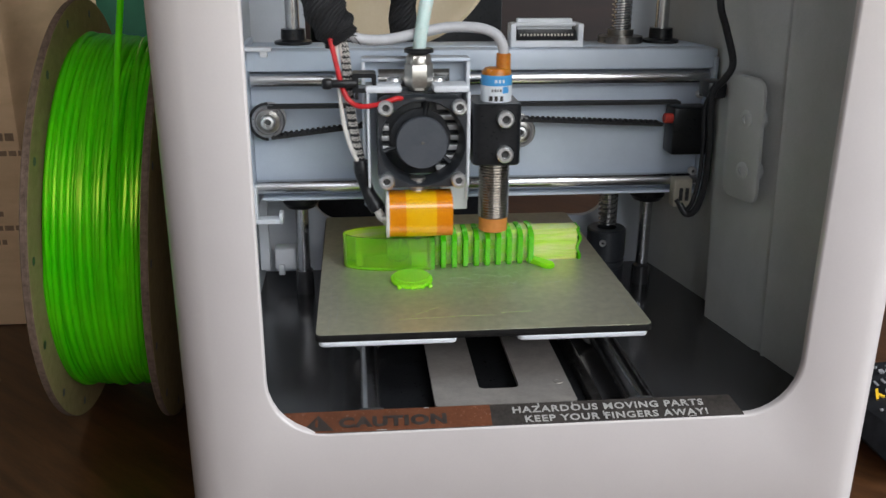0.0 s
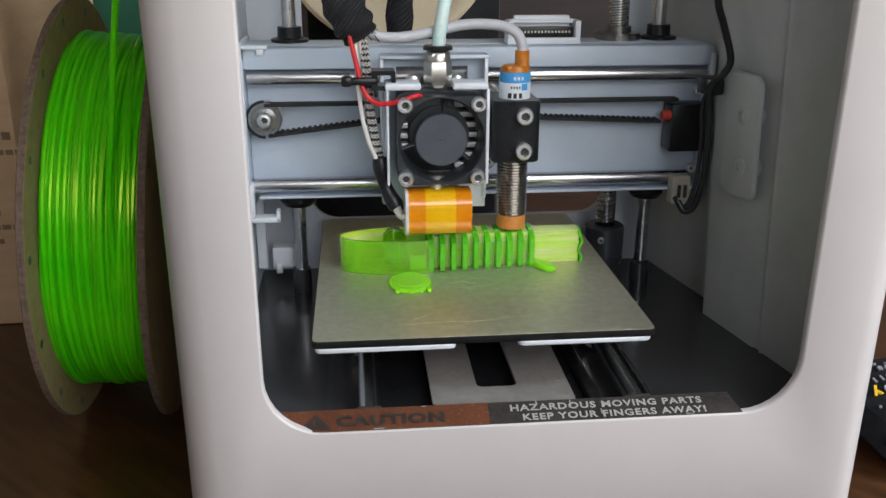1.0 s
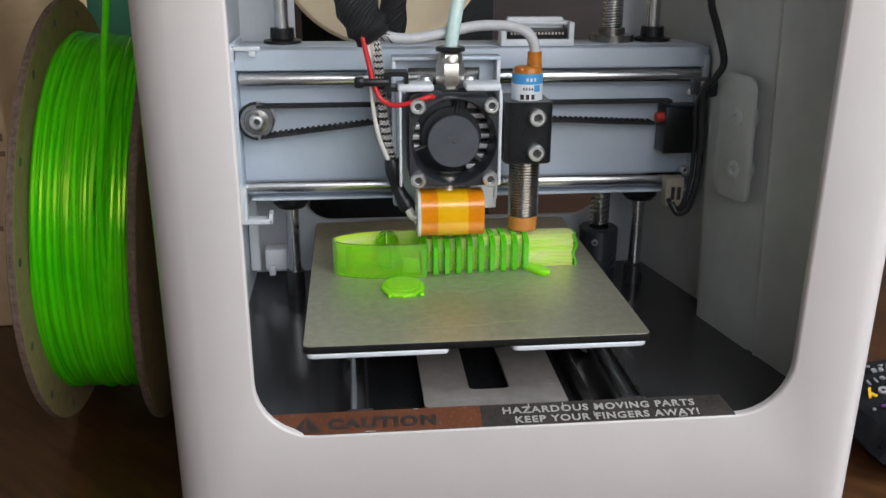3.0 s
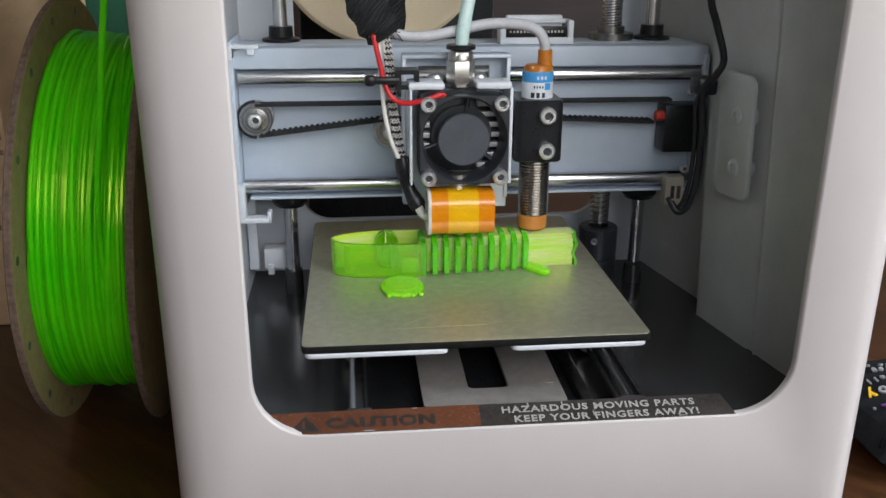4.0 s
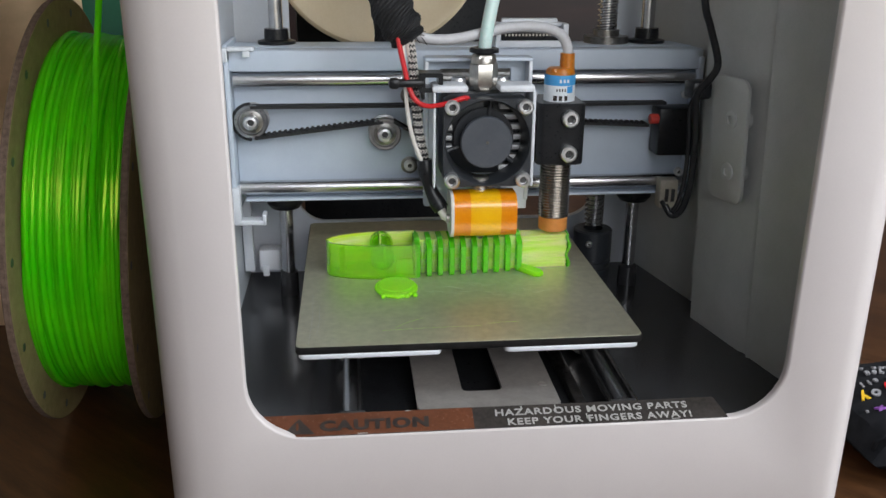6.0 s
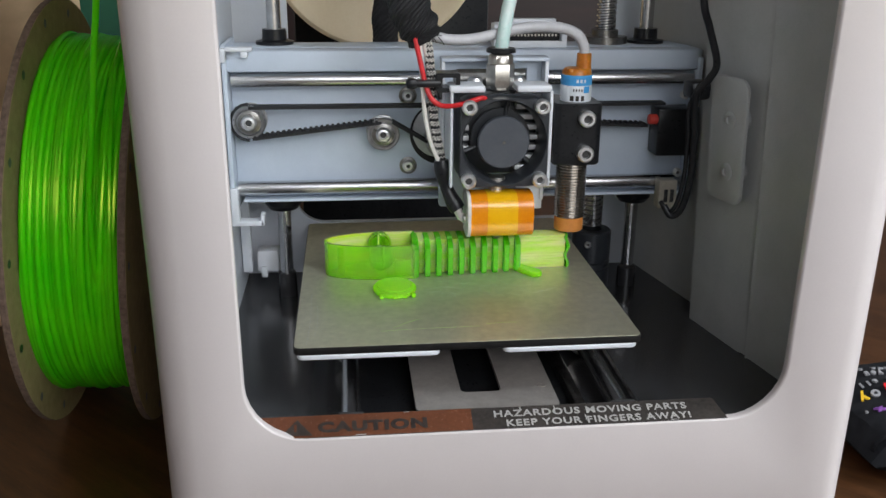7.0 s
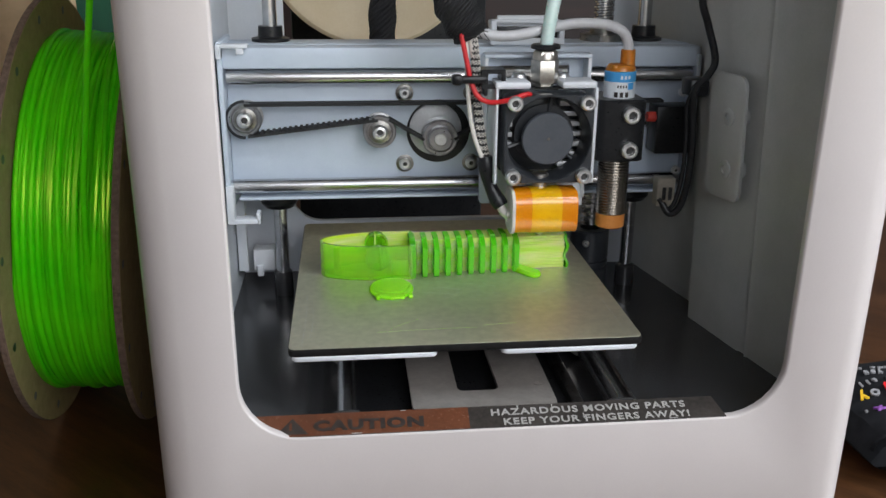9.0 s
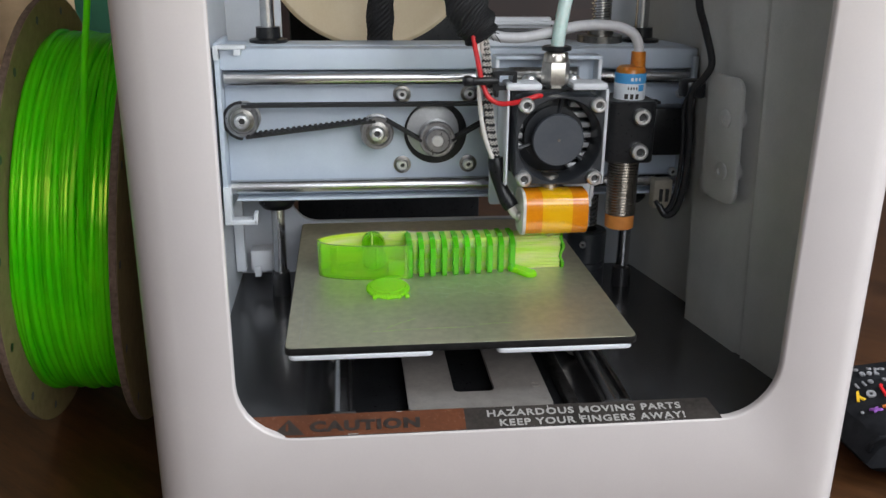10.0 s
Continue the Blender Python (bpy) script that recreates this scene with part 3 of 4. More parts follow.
def build_floor_parts():
    for x in (-35.2, 45.4):
        part("rod_holder", box(x - 3.6, x + 3.6, -10.95, -10.1, -27.5, -18.9, 0.2), FLOORP, printer)
        part("bed_rod", rod((x, -10.2, -22.5), (x, 127, -22.5), 3.0), STEEL, printer, "polished rod that guides the build plate")
    outer = rounded(-15.9, 27.8, -5.2, 122, 1.2, 6)
    inner = rounded(-1.3, 11.4, 4.6, 110, 2.0, 6)
    br = part("base_bracket", frame_plate(outer, inner, -24.0, -22.4, "xy"), BASEPLATE, printer, "matt grey slotted bracket plate")
    part("bracket_hole", lathe((24.5, 7.5, -22.4), (0, 0, 1), [(1.6, 0), (1.6, 0.25), (1.0, 0.25), (1.0, 0.02), (0, 0.02)], 18), BASEPLATE, br)
    part("side_rail", box(33, 36.5, -8, 126, -27.6, -24, 0.4), DARKSTEEL, printer)
    part("side_rail", box(51.5, 53.0, -8, 126, -27.6, -24, 0.4), DARKSTEEL, printer)
    part("drive_well", box(-33, -14.6, -8, 126, -27.6, -26.9, 0.1), BLACK, printer, "black drive belt well")
    part("drive_well", box(-14.2, 33, -8, 126, -27.6, -26.9, 0.1), BLACK, printer, "black drive belt well")
    # cover plate that stands off the right-hand wall on two spacers
    def cover_ring(off, inset):
        return [(wall_x(y, z) - off, y, z) for y, z in rounded(33.2 + inset, 51.8 - inset, 26.4 + inset, 68.4 - inset, 4.2 - inset, 6)]
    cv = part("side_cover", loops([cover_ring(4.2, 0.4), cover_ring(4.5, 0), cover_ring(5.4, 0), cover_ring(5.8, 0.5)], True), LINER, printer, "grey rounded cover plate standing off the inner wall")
    for z in (54.6, 37.0):
        x = wall_x(40.4, z)
        part("spacer", rod((x + 0.4, 40.4, z), (x - 4.4, 40.4, z), 3.2), LINER, cv)
        part("cover_bolt", lathe((x - 5.8, 40.4, z), (-1, -0.2, 0), [(3.0, -0.3), (3.0, 0.45), (2.3, 0.8), (1.3, 0.8), (1.3, 0.2), (0, 0.2)], 20), LINER, cv)
    # wires along the right-hand side
    part("side_cable", tube([(78.6, 52.3, 148.2), (80.5, 51.4, 114.8), (82.4, 50.4, 92.1), (85.4, 50.4, 83.1), (88.7, 49.5, 72.0), (87.0, 50.4, 66.4), (83.7, 52.3, 60.3), (84.8, 52.3, 45.1), (84.7, 52.3, 30.7), (82.6, 52.3, 20.6), (79.5, 53.3, 17.9), (77.2, 55.2, 21.2)], 1.25, 10), BLACK, printer, "black wire bundle")
    part("side_cable", tube([(87.3, 50.4, 68.0), (82.4, 53.3, 57.5), (82.9, 53.3, 45.1), (82.8, 53.3, 31.7), (81.0, 53.3, 22.1), (78.6, 54.2, 19.3), (76.1, 56.1, 22.6)], 0.8, 8), BLACK, printer, "black wire")
    part("cable_clamp", box(82.5, 89.5, 53, 62, 59, 65, 1.2), BLACK, printer)
    part("harness_sleeve", braided_tube([(-18.5, 118, 66), (-18.4, 117, 77), (-17.5, 116, 90), (-12, 112, 110), (-2, 104, 128), (4, 100, 150)], lambda t: 4.9 + 0.3 * math.sin(t * 30)), SLEEVE, printer, "black braided cable sleeve")


build_housing()
build_sticker()
build_gantry()
build_columns()
build_floor_parts()

# ---- the build plate, which slides ----
bed = part("build_plate", slab(rounded(-51, 51, 0, 117, 2.0, 5), -0.15, 0.0, "xy", 0.03), SHEET, printer, "brushed spring-steel build plate with faint scratches")


def build_bed():
    part("magnet_sheet", slab(rounded(-51.2, 51.2, -0.45, 117.2, 2.0, 5), -2.25, -0.16, "xy", 0.25), MAGNET, bed, "black magnetic sheet")
    part("support_plate", slab(rounded(-50.2, -9, -0.5, 116, 2.0, 5), -3.9, -2.25, "xy", 0.4), BRACKET, bed, "white support plate")
    part("support_plate", slab(rounded(9.5, 49.8, -0.5, 116, 2.0, 5), -3.9, -2.25, "xy", 0.4), BRACKET, bed, "white support plate")
    part("cross_plate", box(-9, 9.5, 12, 110, -4.4, -2.25, 0.2), ALLOY, bed)
    part("bed_carriage", box(-44, 53, 38, 92, -13, -4.5, 0.8), BLACK, bed, "black bed carriage")
    for x in (-35.6, 45.4):
        for y in (42, 74):
            part("linear_bearing", rod((x, y, -21.8), (x, y + 15, -21.8), 5.2), DARKSTEEL, bed)
            part("bearing_block", box(x - 4.5, x + 4.5, y + 2, y + 13, -17.5, -13, 0.4), BLACK, bed)
    for x0, y0, x1, y1 in ((-26, 9.5, 4, 10.6), (-22, 11.5, -13, 18.0), (6, 12, 16, 12.6)):
        bm = tube([(x0, y0, 0.03), ((x0 + x1) / 2, (y0 + y1) / 2 + 0.3, 0.03), (x1, y1, 0.03)], 0.036, 5, 3)
        part("scratch_mark", bm, LIME, bed, "faint green scrape left on the plate")
    for x, y0, y1 in ((-47.4, 2.0, 40.0), (-45.2, 8.0, 30.0), (46.6, 3.0, 30.0)):
        part("hair_scratch", tube([(x, y0, 0.0), (x + 0.5, (y0 + y1) / 2, 0.0), (x + 0.1, y1, 0.0)], 0.035, 4, 3), ALLOY, bed)
    rng = random.Random(4)
    for k in range(90):
        x, y = rng.uniform(-12, 28), rng.uniform(34, 56)
        a = rng.uniform(-0.5, 0.5) + (1.57 if k % 2 else 0)
        l = rng.uniform(3, 9)
        part("hair_scratch", tube([(x, y, 0.0), (x + l * math.cos(a), y + l * math.sin(a), 0.0)], 0.026, 4, 1), ALLOY, bed)


build_bed()

# ---- the half-finished print on the plate ----
HGT = 12.0
model = thing("printed_model", (0, 60, 0), "translucent lime-green half-finished plastic print stuck to the plate", "3D print")


def layered(outline, z0, z1, step=0.8, wob=0.05, seed=1, closed_top=True):
    """A prism with fine uneven print layers."""
    rng = random.Random(seed)
    rings, z = [], z0
    while z < z1 - 1e-6:
        dz = min(step, z1 - z)
        o = rng.uniform(-wob, wob)
        rings.append([(x + o, y + o, z) for x, y in outline])
        rings.append([(x + o, y + o, z + dz * 0.8) for x, y in outline])
        z += dz
    rings.append([(x, y, z1) for x, y in outline])
    return loops(rings, closed_top)


def wall_strip(path, half, z0, z1, seed=1, step=0.8):
    """A thin upright wall along a path."""
    pts = [Vector((x, y, 0)) for x, y in path]
    left, right = [], []
    for i, p in enumerate(pts):
        d = (pts[min(i + 1, len(pts) - 1)] - pts[max(i - 1, 0)]).normalized()
        n = Vector((-d.y, d.x, 0)) * half
        left.append((p.x + n.x, p.y + n.y))
        right.append((p.x - n.x, p.y - n.y))
    return layered(left + right[::-1], z0, z1, step, 0.02, seed)


def build_model():
    front = [(-12.3, 51.8), (-20, 51.6), (-28, 52.0), (-34, 53.0), (-38.6, 54.6), (-41.4, 56.4), (-42.6, 58.6)]
    back = [(-42.6, 60.6), (-41, 62.6), (-37.5, 64.6), (-32, 66.3), (-24, 67.4), (-12.3, 67.8)]
    path = [tuple(p[:2]) for p in smooth_path([(x, y, 0) for x, y in front + back], 3)]
    tip = min(range(len(path)), key=lambda i: path[i][0])
    part("head_shell", wall_strip(path[:tip + 1], 0.45, 0, HGT, 2), CLEARGREEN, model, "thin translucent green snout wall, open at the top")
    # rear wall and floor take the pale infill colour to look lit through the front
    part("head_back_wall", wall_strip(path[tip:], 0.45, 0, HGT, 3), LIME, model, "pale lime rear wall of the snout")
    part("head_floor", slab([(x * 0.98 - 0.3, 59.6 + (y - 59.6) * 0.92) for x, y in front + back], 0.05, 1.0, "xy", 0.2), LIME, model)
    for y, z, way in ((52.3, 7.2, 1), (66.6, 8.6, -1)):
        part("round_boss", lathe((-24.0, y, z), (0, way, 0), [(0, 0.2), (4.1, 0.2), (4.1, 3.2), (3.3, 3.4), (3.3, 1.2), (0, 1.2)], 32), CLEARGREEN, model, "round translucent boss in the wall")
    part("boss_web", box(-23.6, -22.9, 52.8, 56.4, 3.6, 11.0, 0.2), LIME, model)
    part("boss_web", box(-24.8, -24.2, 62.6, 66.4, 5.0, 12.4, 0.2), LIME, model)
    part("inner_wall", wall_strip([(-22, 66.0), (-17, 65.6), (-12.5, 66)], 0.5, 0.5, HGT + 0.4, 3), LIME, model)
    # posts added to paint the yellow patches of light seen through the wall
    part("inner_support", box(-38.6, -36.2, 55.6, 57.2, 0.8, 10.6, 0.4), GLOWGREEN, model, "yellow-green post added inside the snout for the light glowing through it")
    part("inner_support", box(-19.4, -13.6, 53.4, 55.0, 0.8, 6.4, 0.4), GLOWGREEN, model, "yellow-green post added inside the snout for the light glowing through it")
    part("head_end", wall_strip([(-12.3, 51.8), (-12.3, 58), (-12.3, 67.8)], 0.7, 0, HGT, 4), GREEN, model)
    part("body_core", layered([(-11.6, 56.8), (25.5, 58.4), (25.5, 66.6), (-11.6, 66.4)], 0, HGT, 0.8, 0.15, 5), LIME, model, "pale lime layered core of the print")
    for k in range(10):
        x = -12.0 + 3.98 * k
        f = 51.6 + 0.35 * k
        prof = [(f + 1.0, 0), (f, 0.8), (f - 0.1, 10.4), (f + 1.2, 11.6), (f + 4.6, 12.3), (f + 5.0, 12.9), (f + 7.0, 13.0), (f + 7.4, 12.4), (f + 12.5, 12.4), (f + 14.5, 0)]
        bm = loops([[(x + dx, y, z) for y, z in prof] for dx in (-0.88, -0.7, 0.7, 0.88)], True)
        bmesh.ops.bevel(bm, geom=[e for e in bm.edges if abs(e.verts[0].co.x - e.verts[1].co.x) < 0.01 and abs(abs(e.verts[0].co.x - x) - 0.88) < 0.01], offset=0.12, segments=1, affect="EDGES")
        part("fin", bm, GREEN, model, "thin upright green fin")
        if k < 9:
            part("link_wall", box(x + 1.4, x + 2.6, f + 4.4, f + 6.4, 0.05, 11.8, 0.3), LIME, model)
    tail = [(24.8, 58.6), (32, 58.9), (41.6, 59.1), (41.6, 65.0), (32, 65.2), (24.8, 65.0)]
    part("tail_block", layered(tail, 0, HGT, 0.55, 0.28, 7), LIME, model, "pale lime layered tail with a wavy end")
    bend = [(0.55 * math.sin(z * 0.95 + 0.4), z) for z in [0.4 * k for k in range(31)]]
    part("tail_end", loops([[(42.1 + o + dx, y, z) for dx, y in ((-0.5, 58.4), (0.5, 58.4), (0.7, 62.0), (0.5, 65.4), (-0.5, 65.4))] for o, z in bend], True), GREEN, model, "wavy green end wall")
    foot = [(-20 + 7.2 * math.cos(radians(a)), 42.0 + 8.6 * math.sin(radians(a))) for a in range(0, 360, 12)]
    ft = part("foot_pad", slab(foot, 0.0, 1.3, "xy", 0.4), FLATGREEN, model, "flat round green foot with small toes")
    for k, x in enumerate((-24.6, -20.2, -16.8, -14.2)):
        part("toe", box(x - 0.8, x + 0.8, 33.0 + 0.5 * abs(k - 1), 36.5, 0, 1.4, 0.6), FLATGREEN, ft)
    inner = [(-20 + 6.0 * math.cos(radians(a)), 42.9 + 6.6 * math.sin(radians(a))) for a in range(0, 360, 12)]
    part("pad_disc", slab(inner, 1.2, 1.6, "xy", 0.25), FLATGREEN, ft)
    leg = [(22.6, 56.8), (25.2, 58.6), (28.6, 55.0), (31.4, 52.0), (31.4, 49.8), (30.2, 48.8), (28.4, 49.0), (27.0, 50.2)]
    part("rear_foot", slab(leg, 0.0, 1.9, "xy", 0.4), FLATGREEN, model, "small flat green foot")


build_model()

# ---- the print head, which slides along the rails ----
head = part("print_head", frame_plate(rounded(-35.2, 1.8, 18.4, 72.2, 1.2, 5), rounded(-29.5, -4.5, 60.5, 68.2, 0.8, 5), 69.5, 71.5), PLATE, printer, "white steel print head bracket with fan, hot end and probe")
FX, FZ = -15.8, 46.6  # fan centre


def build_head():
    # carriage behind the bracket
    part("carriage_block", box(-33, 0, 76, 88, 28, 57, 0.8), BLACK, head)
    part("bearing", rod((-32, 84.5, 62.3), (-1, 84.5, 62.3), 4.6), DARKSTEEL, head)
    part("bearing", rod((-32, 84.5, 22.6), (-1, 84.5, 22.6), 4.6), DARKSTEEL, head)
    part("top_lip", box(-35.2, 1.8, 62.5, 69.6, 71.2, 72.4, 0.3), PLATE, head)
    part("side_lip", box(0.5, 1.8, 63, 69.6, 22, 71.3, 0.3), BRACKET, head)
    part("side_lip", box(-35.2, -34.0, 63, 69.6, 30, 71.3, 0.3), BRACKET, head)
    part("lower_tab", box(-8, 1.6, 64, 69.4, 18.4, 31, 0.4), BRACKET, head, "white lower tab")
    # fan shroud
    part("shroud_side", box(-33.9, -33.0, 46.5, 69, 31.5, 63.6, 0.5), BRACKET, head)
    part("shroud_side", box(-1.1, 0.1, 46.5, 69, 31.5, 63.6, 0.5), BRACKET, head)
    part("shroud_tab", box(-34.2, -22.4, 46.3, 57, 63.2, 65.6, 0.9), BRACKET, head, "folded white tab")
    part("shroud_tab", box(-12.2, -0.4, 46.3, 57, 63.2, 65.6, 0.9), BRACKET, head, "folded white tab")
    part("heat_sink", box(-30, -2.5, 60, 69, 33, 62, 0.4), FANBLACK, head)
    for k in range(8):
        z = 35.0 + 3.5 * k
        part("heat_sink_fin", box(FX + 5.5, -1.5, 56.4, 60.4, z, z + 1.7, 0.2), ALLOY, head)
        if k in (2, 3, 4):
            part("heat_sink_fin", box(FX - 13.4, FX - 10.6, 56.4, 60.4, z, z + 1.7, 0.2), ALLOY, head)
    # axial fan
    ang = [6.283185 * k / 64 for k in range(64)]

    def square_reach(a, half=14.8, power=9.0):
        return half / (abs(math.cos(a)) ** power + abs(math.sin(a)) ** power) ** (1 / power)

    sq = [(FX + square_reach(a) * math.cos(a), FZ + square_reach(a) * math.sin(a)) for a in ang]

    def circ(r):
        return [(FX + r * math.cos(a), FZ + r * math.sin(a)) for a in ang]
    fan = part("fan", loops([[(x, y, z) for x, z in o] for o, y in ((sq, 56), (sq, 46.4), ([(FX + (x - FX) * .985, FZ + (z - FZ) * .985) for x, z in sq], 46.0), (circ(14.35), 46.0), (circ(14.1), 46.3), (circ(13.9), 47.0), (circ(13.3), 52), (circ(13.1), 56), (sq, 56))]), FANBLACK, head, "small black square cooling fan")
    part("hub", lathe((FX, 50.0, FZ - 0.3), (0, -1, 0), [(8.75, 0), (8.75, 1.6), (8.4, 2.0), (0, 2.0)], 40), HUB, fan, "dark grey fan hub")
    part("hub_mark", lathe((FX + 0.2, 48.0, FZ - 0.2), (0, -1, 0), [(0.55, 0), (0.45, 0.1), (0, 0.1)], 12), DARKSTEEL, fan)
    for k in range(3):
        a = radians(200 + 120 * k)
        part("strut", tube([(FX + 8 * math.cos(a), 55.4, FZ + 8 * math.sin(a)), (FX + 13.2 * math.cos(a), 55.4, FZ + 13.2 * math.sin(a))], 0.9, 8, 1), FANBLACK, fan)
    part("back_web", lathe((FX, 55.6, FZ), (0, -1, 0), [(0, 0), (10.2, 0), (10.2, 0.6), (0, 0.6)], 40), FANBLACK, fan)
    for sx in (-1, 1):
        for sz in (-1, 1):
            part("screw", lathe((FX + 12 * sx, 46.0, FZ + 12.25 * sz), (0, -1, 0), [(2.55, 0), (2.55, 2.3), (2.05, 2.9), (1.4, 2.9), (1.3, 1.5), (0, 1.5)], 24), BOLT, fan, "silver socket-head screw")
            hex_socket((FX + 12 * sx, 44.45, FZ + 12.25 * sz), (0, -1, 0), 1.25, fan)
    # filament fitting and tube
    fx, fy = -16.3, 55.5
    fit = part("tube_fitting", lathe((fx, fy, 62.6), (0, 0, 1), [(0, 0), (2.6, 0), (3.2, 0.4), (3.2, 1.4), (4.4, 1.5), (4.7, 2.2), (4.7, 8.6), (4.3, 9.2), (4.1, 9.3), (4.1, 11.4), (3.6, 12.0), (0, 12.0)], 6), NICKEL, head, "nickel-plated push-fit coupling")
    part("fitting_dome", lathe((fx, fy, 71.6), (0, 0, 1), [(4.2, 0), (4.2, 1.2), (3.7, 2.4), (2.4, 2.9), (0, 2.9)], 28), NICKEL, fit)
    part("release_collar", lathe((fx, fy, 74.2), (0, 0, 1), [(2.2, 0), (3.0, 0), (3.2, 0.8), (4.9, 1.0), (4.9, 2.0), (4.4, 2.4), (2.2, 2.4)], 28), BLACK, fit, "black release collar")
    part("feed_tube", tube([(fx, fy, 74), (fx + 0.6, fy, 80), (fx + 2.0, fy + 1, 88), (fx + 4.0, fy + 3, 97), (fx + 7, fy + 8, 112), (fx + 10, fy + 16, 135)], 2.2, 14), PTFE, head, "translucent pale blue-green feed tube")
    for x in (-24.4, -9.6):
        part("tab_screw", lathe((x, 58, 64.6), (0, 0, 1), [(2.6, 0), (2.6, 1.0), (1.9, 2.0), (0, 2.3)], 20), BOLT, head)
    # hot end wrapped in tape
    def block(x0, x1, grow=0.0):
        prof = rounded(40.8 - grow, 55.2 + grow, 15.0 - grow, 29.8 + grow, 4.6 + grow, 6)
        return loops([[(x, y, z) for y, z in prof] for x in (x0, x0 + 0.2, x1 - 0.2, x1)], True)
    hot = part("heater_block", block(-27.2, -6.0), KAPTON, head, "heater block wrapped in shiny orange tape")
    part("tape_band", block(-21.6, -11.4, 0.12), KAPTON2, hot, "lighter yellow tape band")
    part("end_disc", block(-28.2, -27.2, 0.25), WHITEP, hot, "white insulating end disc")
    part("terminal", rod((-29.5, 46.5, 21.0), (-27.2, 46.5, 21.0), 1.5, 12), NICKEL, hot)
    part("nozzle", lathe((-17.2, 49, 12.6), (0, 0, 1), [(0, 0), (0.5, 0), (2.6, 1.8), (2.6, 3.0), (0, 3.0)], 18), DARKSTEEL, hot, "dark brass nozzle")
    part("throat", rod((-17.2, 52, 29), (-17.2, 52, 34), 3.0), NICKEL, hot)
    # probe and its clamp
    px, py = 9.9, 56.5
    outline = rounded(1.4, 17.6, 48.2, 68.5, 2.4, 5)
    clamp = part("probe_clamp", slab(outline, 38.2, 59.0, "xy", 0.5), BLACK, head, "black probe clamp block")
    for z in (54.2, 42.4):
        part("clamp_screw", lathe((11.9, 48.3, z), (0, -1, 0), [(2.8, 0), (2.8, 2.4), (2.3, 2.9), (1.5, 2.9), (1.4, 1.5), (0, 1.5)], 24), BOLT, clamp, "silver socket-head screw")
        hex_socket((11.9, 46.65, z), (0, -1, 0), 1.45, clamp)
    prof = [(0, 17.9)]
    z = 17.9
    while z < 38.4:
        prof += [(4.95, z), (5.42, z + 0.45), (4.95, z + 0.9)]
        z += 1.0
    prof.append((0, z))
    probe = part("probe", lathe((px, py, 0), (0, 0, 1), prof, 36), THREAD, head, "threaded steel inductive probe")
    part("probe_tip", lathe((px, py, 13.05), (0, 0, 1), [(0, 0), (4.6, 0), (5.1, 0.4), (5.1, 5.1), (0, 5.1)], 32), TIPORANGE, probe, "orange plastic tip")
    part("probe_label", lathe((px, py, 58.8), (0, 0, 1), [(5.25, 0), (5.25, 5.6), (5.2, 5.7)], 36), LABELP, probe, "white label sleeve")
    part("label_band", lathe((px, py, 64.4), (0, 0, 1), [(5.27, 0), (5.27, 3.2), (5.0, 3.4), (0, 3.4)], 36), BLUE, probe, "blue label band")
    for k, (a, z, w, h, mt) in enumerate(((-118, 59.4, 14, 1.7, DARKINK), (-98, 59.4, 12, 1.7, DARKINK), (-78, 59.4, 12, 1.7, DARKINK), (-62, 62.0, 26, 2.2, BLUE), (-112, 62.5, 5, 0.9, DARKINK), (-102, 62.5, 5, 0.9, DARKINK), (-92, 62.5, 5, 0.9, DARKINK), (-82, 62.5, 5, 0.9, DARKINK), (-100, 65.4, 8, 1.1, LABELP), (-86, 65.4, 8, 1.1, LABELP), (-72, 65.4, 8, 1.1, LABELP))):
        bm = bmesh.new()
        cols = [[bm.verts.new((px + 5.31 * math.cos(radians(a + w * (j / 3 - .5))), py + 5.31 * math.sin(radians(a + w * (j / 3 - .5))), zz)) for zz in (z, z + h)] for j in range(4)]
        for p, q in zip(cols, cols[1:]):
            bm.faces.new((p[0], q[0], q[1], p[1]))
        part("label_mark", bm, mt, probe)
    part("probe_cap", lathe((px, py, 67.6), (0, 0, 1), [(5.0, 0), (4.9, 1.2), (4.0, 2.2), (0, 2.6)], 30), AMBER, probe, "amber resin seal")
    part("resin_blob", lathe((px - 2.6, py - 2.6, 68.9), (0, 0, 1), [(1.6, 0), (1.3, 0.9), (0, 1.3)], 14), AMBER, probe)
    part("cable_gland", lathe((px + 2.2, py, 68.4), (0, 0, 1), [(2.7, 0), (2.5, 2), (2.4, 6.2), (0, 6.4)], 22), AMBER, probe, "amber cable gland")
    part("probe_cable", tube([(12.1, 56.5, 73.6), (11.8, 56.5, 76.8), (9.5, 57, 80.6), (4, 58.5, 82.6), (-6, 59.5, 82.8), (-15, 58.5, 81.3), (-25, 57, 79.4), (-33, 56, 79.2), (-39, 55.5, 80.8), (-45, 55.5, 85.0)], 1.75, 12), GREYCABLE, head, "light grey round cable")
    # wiring
    sl = part("cable_sleeve", braided_tube([(-41.0, 55, 79.2), (-43.0, 55, 82.5), (-46, 55.5, 88), (-48.5, 57, 96), (-49, 60, 108), (-46, 66, 125), (-36, 74, 142)], lambda t: 4.9 + 1.5 * math.sin(min(t * 6, 1.57)) + 0.5 * math.sin(t * 40)), SLEEVE, head, "black braided cable sleeve with frayed end")
    rng = random.Random(8)
